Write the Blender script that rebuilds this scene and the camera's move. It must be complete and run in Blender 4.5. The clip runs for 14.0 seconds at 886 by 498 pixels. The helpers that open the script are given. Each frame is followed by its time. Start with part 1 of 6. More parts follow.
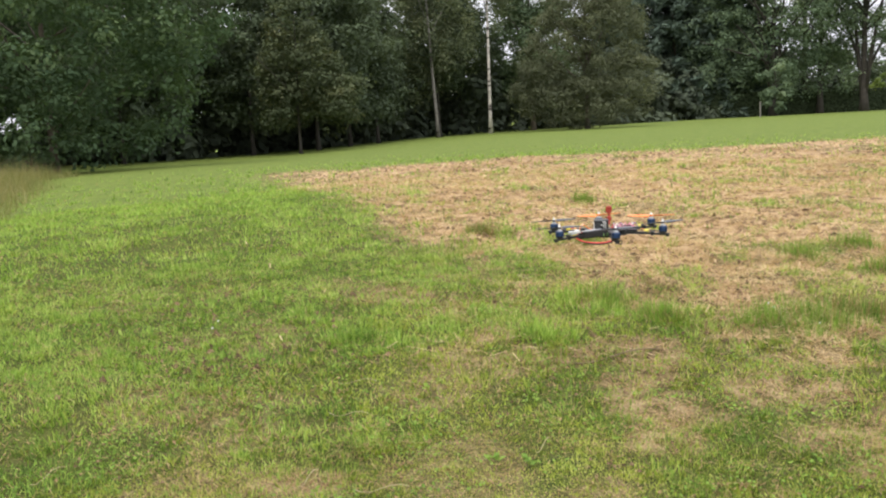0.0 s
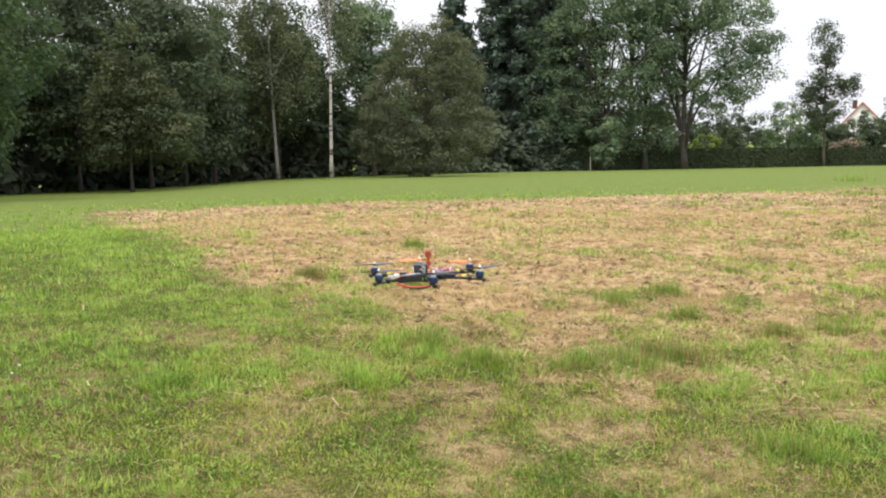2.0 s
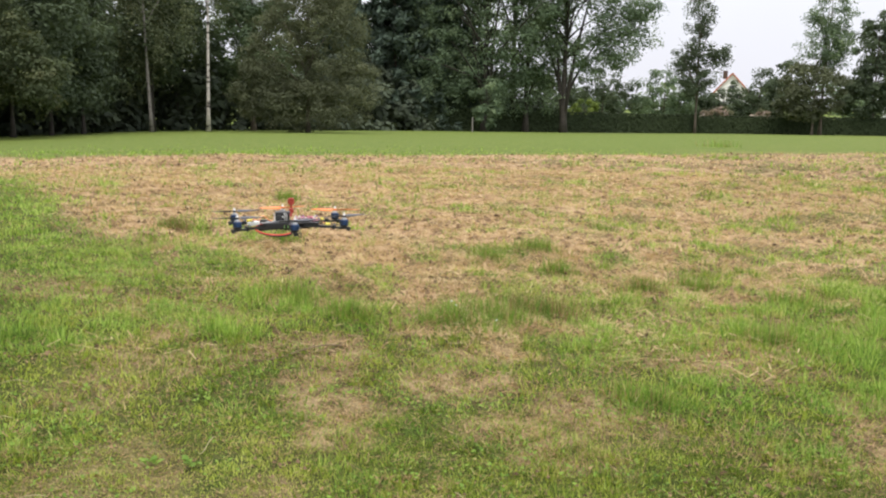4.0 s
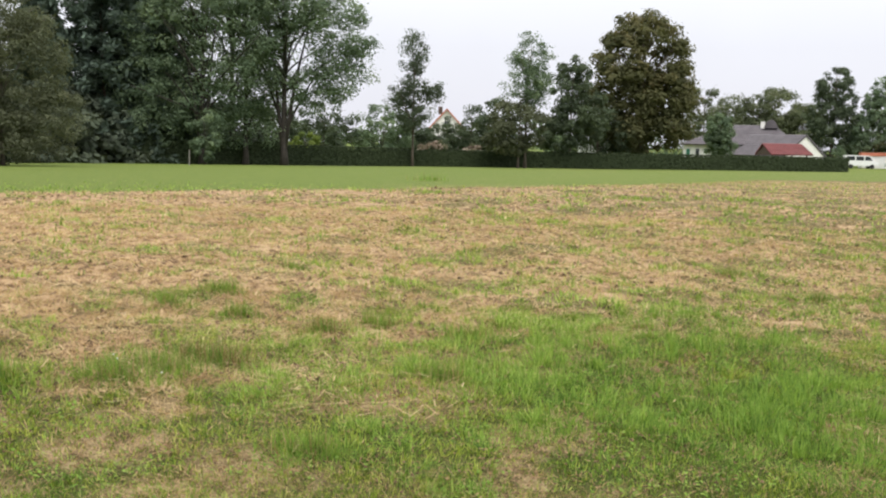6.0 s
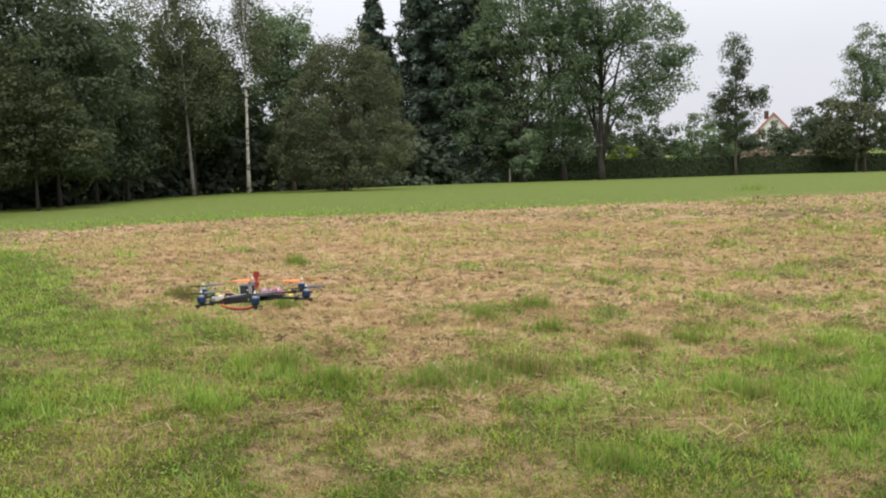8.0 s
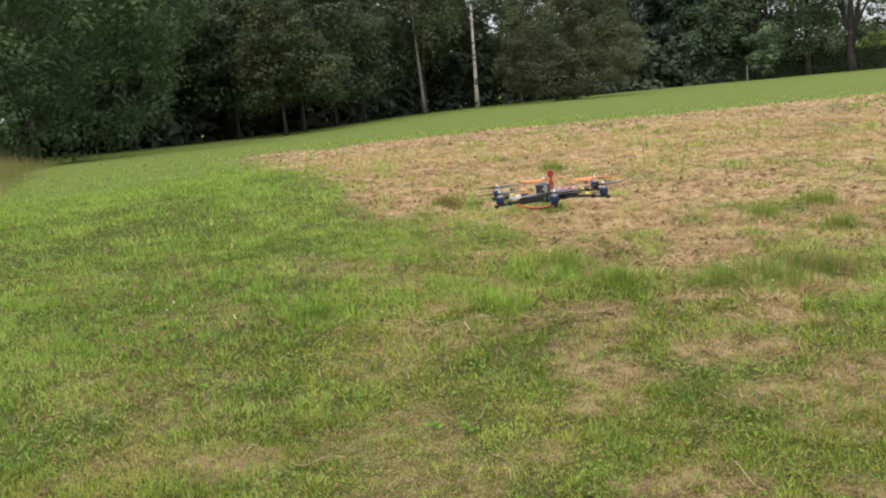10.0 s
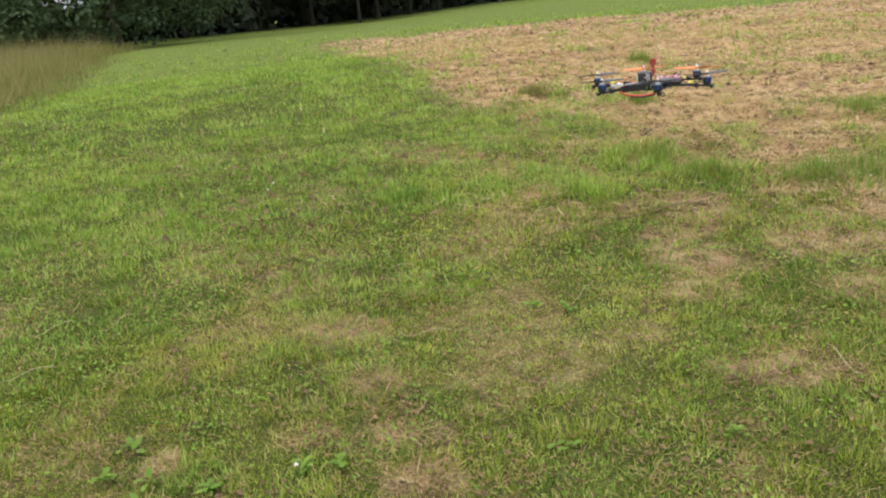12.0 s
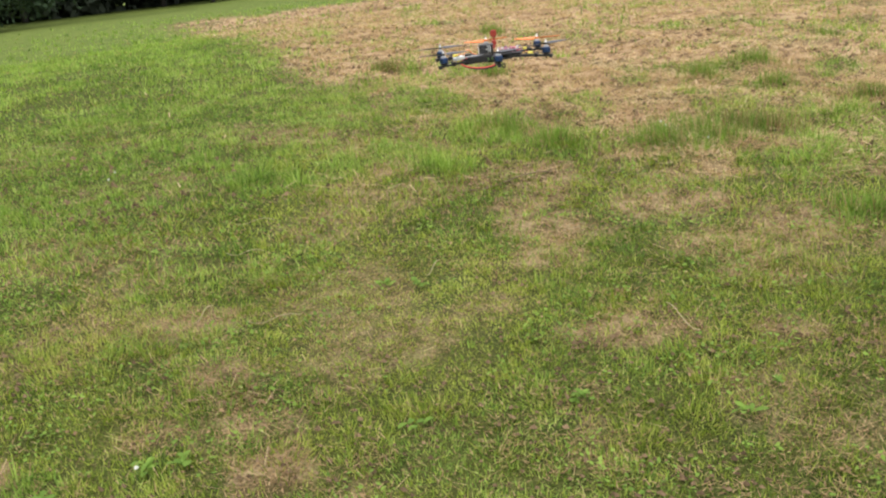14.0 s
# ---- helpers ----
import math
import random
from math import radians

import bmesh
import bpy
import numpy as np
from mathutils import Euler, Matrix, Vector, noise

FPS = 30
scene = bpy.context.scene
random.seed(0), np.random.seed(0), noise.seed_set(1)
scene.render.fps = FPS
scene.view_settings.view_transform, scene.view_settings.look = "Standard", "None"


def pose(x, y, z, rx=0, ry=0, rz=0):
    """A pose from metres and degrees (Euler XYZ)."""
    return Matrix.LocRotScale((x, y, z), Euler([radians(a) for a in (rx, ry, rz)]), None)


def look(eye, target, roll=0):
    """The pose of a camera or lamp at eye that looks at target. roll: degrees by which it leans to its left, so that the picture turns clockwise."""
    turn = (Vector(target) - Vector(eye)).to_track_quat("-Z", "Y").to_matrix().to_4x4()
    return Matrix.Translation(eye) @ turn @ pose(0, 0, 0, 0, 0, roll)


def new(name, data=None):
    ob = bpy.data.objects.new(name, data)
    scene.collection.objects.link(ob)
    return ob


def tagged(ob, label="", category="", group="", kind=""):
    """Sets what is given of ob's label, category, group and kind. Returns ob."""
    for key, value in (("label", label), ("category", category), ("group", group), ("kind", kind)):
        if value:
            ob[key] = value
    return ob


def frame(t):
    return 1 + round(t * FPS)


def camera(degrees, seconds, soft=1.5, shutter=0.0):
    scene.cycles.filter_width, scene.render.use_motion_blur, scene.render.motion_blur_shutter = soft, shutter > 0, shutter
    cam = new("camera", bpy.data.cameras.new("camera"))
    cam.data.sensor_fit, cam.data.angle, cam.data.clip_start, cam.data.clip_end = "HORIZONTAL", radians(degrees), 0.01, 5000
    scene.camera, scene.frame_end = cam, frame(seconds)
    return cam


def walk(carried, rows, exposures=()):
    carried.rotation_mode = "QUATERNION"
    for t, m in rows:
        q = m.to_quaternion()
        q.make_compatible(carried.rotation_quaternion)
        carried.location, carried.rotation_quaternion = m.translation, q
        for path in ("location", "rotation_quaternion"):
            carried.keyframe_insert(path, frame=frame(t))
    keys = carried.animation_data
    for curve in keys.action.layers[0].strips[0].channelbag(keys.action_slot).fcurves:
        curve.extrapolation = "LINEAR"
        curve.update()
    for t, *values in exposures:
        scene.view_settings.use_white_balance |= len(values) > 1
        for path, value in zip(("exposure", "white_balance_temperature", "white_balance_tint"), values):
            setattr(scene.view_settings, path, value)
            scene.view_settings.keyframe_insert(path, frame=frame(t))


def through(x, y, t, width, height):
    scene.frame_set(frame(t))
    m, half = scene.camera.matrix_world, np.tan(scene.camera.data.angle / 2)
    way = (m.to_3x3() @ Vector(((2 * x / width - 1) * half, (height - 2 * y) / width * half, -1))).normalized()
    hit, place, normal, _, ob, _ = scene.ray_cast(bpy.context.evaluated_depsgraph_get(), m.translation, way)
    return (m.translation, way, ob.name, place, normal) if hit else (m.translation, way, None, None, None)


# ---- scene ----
cam = camera(50.94, 14.0, soft=2.1)
PATH = [
    (0, (-0.507, -0.096, 1.631), (-7.246, 7.139, 0.136), -3.40),
    (0.5, (-0.473, -0.039, 1.67), (-6.403, 7.987, 1.022), -2.22),
    (1, (-0.438, -0.048, 1.681), (-5.922, 8.312, 1.458), -2.19),
    (1.5, (-0.427, -0.054, 1.649), (-5.918, 8.273, 0.928), -1.51),
    (2, (-0.432, -0.033, 1.617), (-5.846, 8.305, 0.538), -1.12),
    (2.2, (-0.432, -0.023, 1.611), (-5.728, 8.375, 0.418), -0.84),
    (4.3, (-0.419, 0.155, 1.549), (-4.412, 9.201, 0.06), 0.12),
    (4.5, (-0.406, 0.182, 1.553), (-4.126, 9.357, 0.149), -0.32),
    (5, (-0.328, 0.191, 1.567), (-3.298, 9.666, 0.383), -0.00),
    (5.5, (-0.241, 0.212, 1.578), (-2.713, 9.813, 0.266), -1.57),
    (6, (-0.144, 0.317, 1.606), (-1.691, 10.132, 0.476), 1.16),
    (6.5, (-0.037, 0.342, 1.658), (-1.396, 10.216, 0.855), 0.27),
    (7, (0.077, 0.257, 1.65), (-2.701, 9.842, 1.015), 0.37),
    (7.5, (0.066, 0.229, 1.649), (-3.688, 9.458, 0.791), -0.93),
    (8, (-0.027, 0.227, 1.629), (-4.785, 8.97, 0.668), -1.75),
    (8.5, (-0.138, 0.187, 1.61), (-6.058, 8.192, 0.678), -2.75),
    (9, (-0.269, 0.175, 1.587), (-6.612, 7.82, 0.433), -3.88),
    (9.2, (-0.32, 0.172, 1.567), (-6.812, 7.68, 0.354), -4.43),
    (11.3, (-0.355, -0.106, 1.586), (-7.304, 6.586, -1.044), -5.72),
    (11.5, (-0.363, -0.116, 1.577), (-7.386, 6.473, -1.117), -5.08),
    (12, (-0.359, -0.112, 1.574), (-7.454, 6.359, -1.216), -5.17),
    (12.5, (-0.337, -0.071, 1.552), (-7.025, 6.691, -1.54), -4.36),
    (13, (-0.325, -0.052, 1.528), (-6.668, 6.892, -1.87), -4.14),
    (13.5, (-0.316, -0.03, 1.517), (-6.386, 7.025, -2.14), -4.07),
    (14, (-0.319, -0.003, 1.554), (-6.385, 7.298, -1.593), -6.17),
]
EXPOSURES = [(0, 0.27), (1, 0.29), (2, 0.31), (3.5, 0.21), (4.5, 0.11), (5.5, 0.09), (6.5, 0.01), (7, -0.09), (8, -0.08), (9.2, -0.04), (11.3, -0.02), (12.5, 0.02), (14, 0.08)]
walk(cam, [(t, look(eye, target, roll)) for t, eye, target, roll in PATH], EXPOSURES)

# ---- sky and sun: an overcast summer afternoon ----
SUN_UP, SUN_AZ = 62, 150
world = bpy.data.worlds.new("overcast_sky")
scene.world = world
world.use_nodes = True
wt = world.node_tree
wt.nodes.clear()
w_out = wt.nodes.new("ShaderNodeOutputWorld")
w_bg = wt.nodes.new("ShaderNodeBackground")
w_bg.inputs["Strength"].default_value = 0.1
w_sky = wt.nodes.new("ShaderNodeTexSky")
w_sky.sky_type = "NISHITA"
w_sky.sun_disc = False
w_sky.sun_elevation = radians(SUN_UP)
w_sky.sun_rotation = radians(SUN_AZ)
w_sky.dust_density = 3.0
w_geo = wt.nodes.new("ShaderNodeTexCoord")
w_sep = wt.nodes.new("ShaderNodeSeparateXYZ")
wt.links.new(w_geo.outputs["Generated"], w_sep.inputs[0])
# the cloud deck is about two and a half times brighter overhead than low down
w_ramp = wt.nodes.new("ShaderNodeValToRGB")
w_ramp.color_ramp.elements[0].position = 0.0
w_ramp.color_ramp.elements[0].color = (0.78, 0.78, 0.86, 1)
w_ramp.color_ramp.elements[1].position = 0.9
w_ramp.color_ramp.elements[1].color = (1.0, 1.0, 1.0, 1)
e = w_ramp.color_ramp.elements.new(0.16)
e.color = (0.86, 0.87, 0.93, 1)
wt.links.new(w_sep.outputs["Z"], w_ramp.inputs[0])
w_pow = wt.nodes.new("ShaderNodeMapRange")
w_pow.inputs["From Min"].default_value = 0.1
w_pow.inputs["From Max"].default_value = 0.9
w_pow.inputs["To Min"].default_value = 11.6
w_pow.inputs["To Max"].default_value = 25.0
wt.links.new(w_sep.outputs["Z"], w_pow.inputs[0])
w_cloud = wt.nodes.new("ShaderNodeTexNoise")
w_cloud.inputs["Scale"].default_value = 2.2
w_cloud.inputs["Detail"].default_value = 5
wt.links.new(w_geo.outputs["Generated"], w_cloud.inputs["Vector"])
w_cr = wt.nodes.new("ShaderNodeMapRange")
w_cr.inputs["To Min"].default_value = 0.86
w_cr.inputs["To Max"].default_value = 1.12
wt.links.new(w_cloud.outputs["Fac"], w_cr.inputs[0])
w_m1 = wt.nodes.new("ShaderNodeMath")
w_m1.operation = "MULTIPLY"
wt.links.new(w_pow.outputs[0], w_m1.inputs[0])
wt.links.new(w_cr.outputs[0], w_m1.inputs[1])
w_scale = wt.nodes.new("ShaderNodeVectorMath")
w_scale.operation = "SCALE"
wt.links.new(w_ramp.outputs[0], w_scale.inputs[0])
wt.links.new(w_m1.outputs[0], w_scale.inputs["Scale"])
w_mix = wt.nodes.new("ShaderNodeMix")
w_mix.data_type = "RGBA"
w_mix.inputs["Factor"].default_value = 0.88
wt.links.new(w_sky.outputs[0], w_mix.inputs["A"])
wt.links.new(w_scale.outputs[0], w_mix.inputs["B"])
wt.links.new(w_mix.outputs["Result"], w_bg.inputs["Color"])
wt.links.new(w_bg.outputs[0], w_out.inputs["Surface"])

sun_data = bpy.data.lights.new("sun", "SUN")
sun_data.energy = 1.5
sun_data.angle = radians(25)
sun_data.color = (1.0, 0.93, 0.82)
sun = new("sun", sun_data)
_el, _az = radians(SUN_UP), radians(SUN_AZ)
sun.matrix_world = look((math.sin(_az) * math.cos(_el) * 60, math.cos(_az) * math.cos(_el) * 60, math.sin(_el) * 60), (0, 0, 0))
scene.view_settings.exposure = 0.0


# ---- numbers: noise, terrain, zones of the meadow ----
def hashed(ix, iy, seed):
    h = np.sin(ix * 127.1 + iy * 311.7 + seed * 74.7) * 43758.5453
    return h - np.floor(h)


def vnoise(x, y, size, seed=0):
    """Smooth noise from 0 to 1 with cells of that size in metres."""
    u, v = np.asarray(x, float) / size, np.asarray(y, float) / size
    iu, iv = np.floor(u), np.floor(v)
    fu, fv = u - iu, v - iv
    fu, fv = fu * fu * (3 - 2 * fu), fv * fv * (3 - 2 * fv)
    a, b = hashed(iu, iv, seed), hashed(iu + 1, iv, seed)
    c, d = hashed(iu, iv + 1, seed), hashed(iu + 1, iv + 1, seed)
    return a + (b - a) * fu + (c - a) * fv + (a - b - c + d) * fu * fv


def fbm(x, y, size, seed=0, octaves=3):
    total, weight, amp = 0, 0, 1.0
    for k in range(octaves):
        total = total + amp * vnoise(x, y, size / 2**k, seed + 9 * k)
        weight += amp
        amp *= 0.55
    return total / weight


def smooth(a, b, v):
    t = np.clip((np.asarray(v, float) - a) / (b - a), 0, 1)
    return t * t * (3 - 2 * t)


# the meadow rises gently from the camera's feet, then falls away to the hedge
SLOPE_X, SLOPE_Y = math.sin(radians(-20)), math.cos(radians(-20))
PROFILE_U = np.array([-5000, -60, -20, -8, 0, 5, 8.5, 12, 16, 22, 30, 42, 58, 78, 96, 120, 150, 200, 5000.0])
PROFILE_Z = np.array([-0.45, -0.45, -0.45, -0.3, 0, 0.218, 0.371, 0.53, 0.65, 0.62, 0.44, 0.18, -0.13, -0.5, -0.85, -0.87, -0.9, -0.9, -0.9])


NEAR_X, NEAR_Y = math.tan(radians(3.6)) * math.sin(radians(-60)), math.tan(radians(3.6)) * math.cos(radians(-60))


def ground_z(x, y):
    x, y = np.asarray(x, float), np.asarray(y, float)
    far = smooth(9, 16, np.hypot(x, y))
    r, side = np.hypot(x, y), np.degrees(np.arctan2(x, y))
    drop = 0.36 * smooth(15, 38, r) * smooth(-38, -56, side) * smooth(-150, -110, side)
    return (1 - far) * (x * NEAR_X + y * NEAR_Y) + far * np.interp(x * SLOPE_X + y * SLOPE_Y, PROFILE_U, PROFILE_Z) - drop


def gz(x, y):
    return float(ground_z(x, y))


NEAR_EDGE_X = [-20, -5, -4, -3, -2.6, -1.6, -1.4, -0.75, -0.3, 1.3, 2.7, 12]
NEAR_EDGE_Y = [4.9, 5.0, 5.1, 5.1, 4.85, 4.95, 5.7, 6.7, 7.5, 8.3, 8.9, 13]


def straw_zone(x, y):
    """1 inside the stretch of mown hay stubble, 0 outside, with a ragged edge."""
    far = (10.5 + 0.9 * (x + 14.5) + 0.012 * np.maximum(x + 6, 0) ** 2 + 0.1 * np.maximum(x + 3.5, 0) ** 2 - y) / 1.35
    far = np.minimum(far, (42 + 0.3 * x - y) / 2.5)
    left = (y - (9.95 - 0.55 * (x + 14.1))) / 1.9
    near = y - np.interp(x, NEAR_EDGE_X, NEAR_EDGE_Y)
    ragged = 1.7 * (fbm(x, y, 1.6, 3) - 0.5) + 0.5 * (vnoise(x, y, 0.35, 8) - 0.5)
    near_edge = 0.55 * near + 0.95 * ragged + 0.1
    return smooth(-0.35, 0.45, np.minimum(np.minimum(far / 1.3 + 0.4 * ragged, 1.5 * left - 0.08 + 0.4 * ragged), near_edge))


# worn and lush patches of the near sward: centre, half width across the line of sight, half depth along it
DRY_SPOTS = [(-4.97, 4.22, 0.27, 0.24), (-2.78, 3.69, 0.20, 0.10), (-2.30, 4.55, 0.26, 0.14), (-2.19, 4.00, 0.30, 0.20), (-1.77, 3.64, 0.25, 0.17), (-2.38, 3.15, 0.15, 0.16), (-1.73, 2.68, 0.26, 0.12),
             (-3.30, 1.98, 0.21, 0.11), (-2.81, 1.72, 0.12, 0.11), (-2.45, 1.52, 0.09, 0.06), (-2.69, 1.35, 0.11, 0.07), (-2.21, 1.42, 0.12, 0.09),
             (-1.91, 1.39, 0.09, 0.06), (-2.89, 0.96, 0.09, 0.07), (-2.70, 0.76, 0.10, 0.08), (-1.28, 2.94, 0.12, 0.09),
             (-1.36, 4.80, 0.18, 0.07), (-0.21, 5.00, 0.18, 0.27), (-0.40, 4.21, 0.16, 0.20), (1.36, 5.36, 0.26, 0.29), (-0.43, 4.76, 0.17, 0.19),
             (-1.00, 5.40, 0.29, 0.20), (-3.86, 3.90, 0.16, 0.21), (-2.59, 3.43, 0.21, 0.20), (-1.45, 3.97, 0.16, 0.20)]
LUSH_SPOTS = [(-2.18, 3.25, 0.20, 0.14), (-3.41, 1.56, 0.23, 0.16), (-2.44, 1.37, 0.18, 0.06), (-1.74, 1.52, 0.15, 0.07), (-2.45, 1.08, 0.17, 0.11),
             (-2.75, 0.99, 0.11, 0.08), (-2.59, 5.00, 0.41, 0.30), (-3.62, 4.45, 0.72, 0.42), (-3.08, 4.62, 0.3, 0.24), (-4.3, 3.6, 0.42, 0.34), (-4.87, 6.31, 0.3, 0.22), (-5.69, 6.26, 0.25, 0.2),
             (-0.29, 6.34, 0.76, 1.06), (0.19, 6.03, 0.44, 0.79), (-1.10, 4.36, 0.40, 0.38), (-2.84, 3.10, 0.20, 0.15), (-0.74, 4.00, 0.30, 0.24),
             (0.57, 7.46, 0.66, 0.76), (0.98, 6.14, 0.55, 0.64), (0.26, 5.39, 0.32, 0.39), (-1.34, 4.29, 0.23, 0.30), (-0.95, 5.78, 0.35, 0.3), (-0.51, 4.81, 0.34, 0.26), (-3.23, 6.78, 0.22, 0.25)]
MOSS_SPOTS = [(-2.62, 2.42, 0.5, 0.44), (-2.3, 2.2, 0.32, 0.28)]


def patches(x, y, spots, seed):
    """0 to 1: inside one of the ragged patches."""
    out = 0 * x
    for cx, cy, wide, deep in spots:
        r0 = math.hypot(cx, cy)
        along, across = ((x - cx) * cx + (y - cy) * cy) / r0, ((x - cx) * cy - (y - cy) * cx) / r0
        out = np.maximum(out, smooth(1.5, 0.5, (across / wide) ** 2 + (along / (1.2 * deep)) ** 2 + 1.4 * (fbm(x, y, 0.25, seed) - 0.5)))
    return out


def dryness(x, y):
    """How dry and straw-coloured the sward is at a place."""
    x, y = np.asarray(x, float), np.asarray(y, float)
    zone = straw_zone(x, y)
    more = 0.07 * smooth(-7, 0, x) + 0.1 * smooth(-1, 4, x) + 0.05 * smooth(9, 6, y - 0.4 * x)
    green_in = 0.1 + 0.12 * smooth(-5, -1, x) + 0.5 * smooth(0.54, 0.72, fbm(x * 0.85, y * 1.1, 0.5, 21, 4) + more)
    inside = zone * (1 - green_in)
    worn = smooth(-2.6, -0.2, y - np.interp(x, NEAR_EDGE_X, NEAR_EDGE_Y)) * smooth(-5.5, -3.5, x)
    patch = smooth(0.56 - 0.13 * worn, 0.63, fbm(x, y, 0.5, 40, 4)) * (0.25 + 0.32 * worn) + 0.13 * worn
    d = np.maximum(inside, patch * (1 - zone) * smooth(-9, -3.5, x))
    lushed = patches(x, y, LUSH_SPOTS, 64) * (0.4 + 0.6 * smooth(0.35, 0.6, fbm(x, y, 0.2, 66, 2)))
    d = np.maximum(d * (1 - 0.7 * lushed), 0.54 * patches(x, y, DRY_SPOTS, 60))
    far_strip = smooth(16, 26, np.hypot(x, y)) * (1 - zone)
    return d * (1 - 0.9 * far_strip)


def lushness(x, y):
    """How long and deep green the grass grows."""
    x, y = np.asarray(x, float), np.asarray(y, float)
    right = smooth(-1.2, 1.5, x) * smooth(9.0, 6.8, y - 0.5 * x) * smooth(2.2, 4.0, y)
    tuft = np.exp(-(((x + 2.07) / 0.55) ** 2 + ((y - 5.2) / 0.3) ** 2))
    band = smooth(0.5, 0.72, fbm(x, y, 0.7, 77)) * 0.5
    return np.clip(0.6 * right * smooth(0.42, 0.66, fbm(x, y, 0.7, 5)) + 0.7 * tuft + 0.6 * band + 0.8 * patches(x, y, LUSH_SPOTS, 64) * (0.25 + 0.95 * smooth(0.38, 0.66, fbm(x, y, 0.2, 66, 2))), 0, 1.1)


# ---- node materials ----
def material(name):
    m = bpy.data.materials.new(name)
    m.use_nodes = True
    nt = m.node_tree
    return m, nt, nt.nodes["Principled BSDF"], nt.links


def noise_node(nt, scale, detail=4, coords="Object"):
    tc = nt.nodes.new("ShaderNodeTexCoord")
    n = nt.nodes.new("ShaderNodeTexNoise")
    n.inputs["Scale"].default_value = scale
    n.inputs["Detail"].default_value = detail
    nt.links.new(tc.outputs[coords], n.inputs["Vector"])
    return n


def ramp(nt, source, stops):
    r = nt.nodes.new("ShaderNodeValToRGB")
    r.color_ramp.elements[0].position, r.color_ramp.elements[0].color = stops[0][0], (*stops[0][1], 1)
    r.color_ramp.elements[1].position, r.color_ramp.elements[1].color = stops[-1][0], (*stops[-1][1], 1)
    for pos, col in stops[1:-1]:
        r.color_ramp.elements.new(pos).color = (*col, 1)
    nt.links.new(source, r.inputs[0])
    return r


def surface(name, dark, light, scale=12.0, rough=0.6, metal=0.0, bump=0.15, fine=6.0):
    """A paint, plastic, metal, plaster or bark: two scales of mottling and a fine relief."""
    m, nt, bsdf, links = material(name)
    n1, n2 = noise_node(nt, scale), noise_node(nt, scale * fine, 6)
    add = nt.nodes.new("ShaderNodeMath")
    add.operation = "MULTIPLY_ADD"
    links.new(n2.outputs["Fac"], add.inputs[0])
    add.inputs[1].default_value = 0.5
    links.new(n1.outputs["Fac"], add.inputs[2])
    r = ramp(nt, add.outputs[0], [(0.45, dark), (1.05, light)])
    links.new(r.outputs[0], bsdf.inputs["Base Color"])
    rr = nt.nodes.new("ShaderNodeMapRange")
    rr.inputs["To Min"].default_value = max(0.02, rough - 0.12)
    rr.inputs["To Max"].default_value = min(1.0, rough + 0.12)
    links.new(n2.outputs["Fac"], rr.inputs[0])
    links.new(rr.outputs[0], bsdf.inputs["Roughness"])
    bsdf.inputs["Metallic"].default_value = metal
    if bump:
        b = nt.nodes.new("ShaderNodeBump")
        b.inputs["Strength"].default_value = bump
        b.inputs["Distance"].default_value = 0.01
        links.new(n2.outputs["Fac"], b.inputs["Height"])
        links.new(b.outputs[0], bsdf.inputs["Normal"])
    return m


def leaf_material(name, stops, through=0.3, rough=0.7, gloss=0.12):
    """Leaves: the colour follows each leaf's tone; some light passes through."""
    m, nt, bsdf, links = material(name)
    at = nt.nodes.new("ShaderNodeAttribute")
    at.attribute_name = "tone"
    r = ramp(nt, at.outputs["Fac"], stops)
    links.new(r.outputs[0], bsdf.inputs["Base Color"])
    bsdf.inputs["Roughness"].default_value = rough
    bsdf.inputs["Specular IOR Level"].default_value = gloss
    tr = nt.nodes.new("ShaderNodeBsdfTranslucent")
    mul = nt.nodes.new("ShaderNodeMix")
    mul.data_type = "RGBA"
    mul.blend_type = "MULTIPLY"
    mul.inputs["Factor"].default_value = 1.0
    mul.inputs["B"].default_value = (1.0, 1.0, 0.6, 1)
    links.new(r.outputs[0], mul.inputs["A"])
    links.new(mul.outputs["Result"], tr.inputs["Color"])
    mix = nt.nodes.new("ShaderNodeMixShader")
    mix.inputs[0].default_value = through
    links.new(bsdf.outputs[0], mix.inputs[1])
    links.new(tr.outputs[0], mix.inputs[2])
    links.new(mix.outputs[0], nt.nodes["Material Output"].inputs["Surface"])
    return m


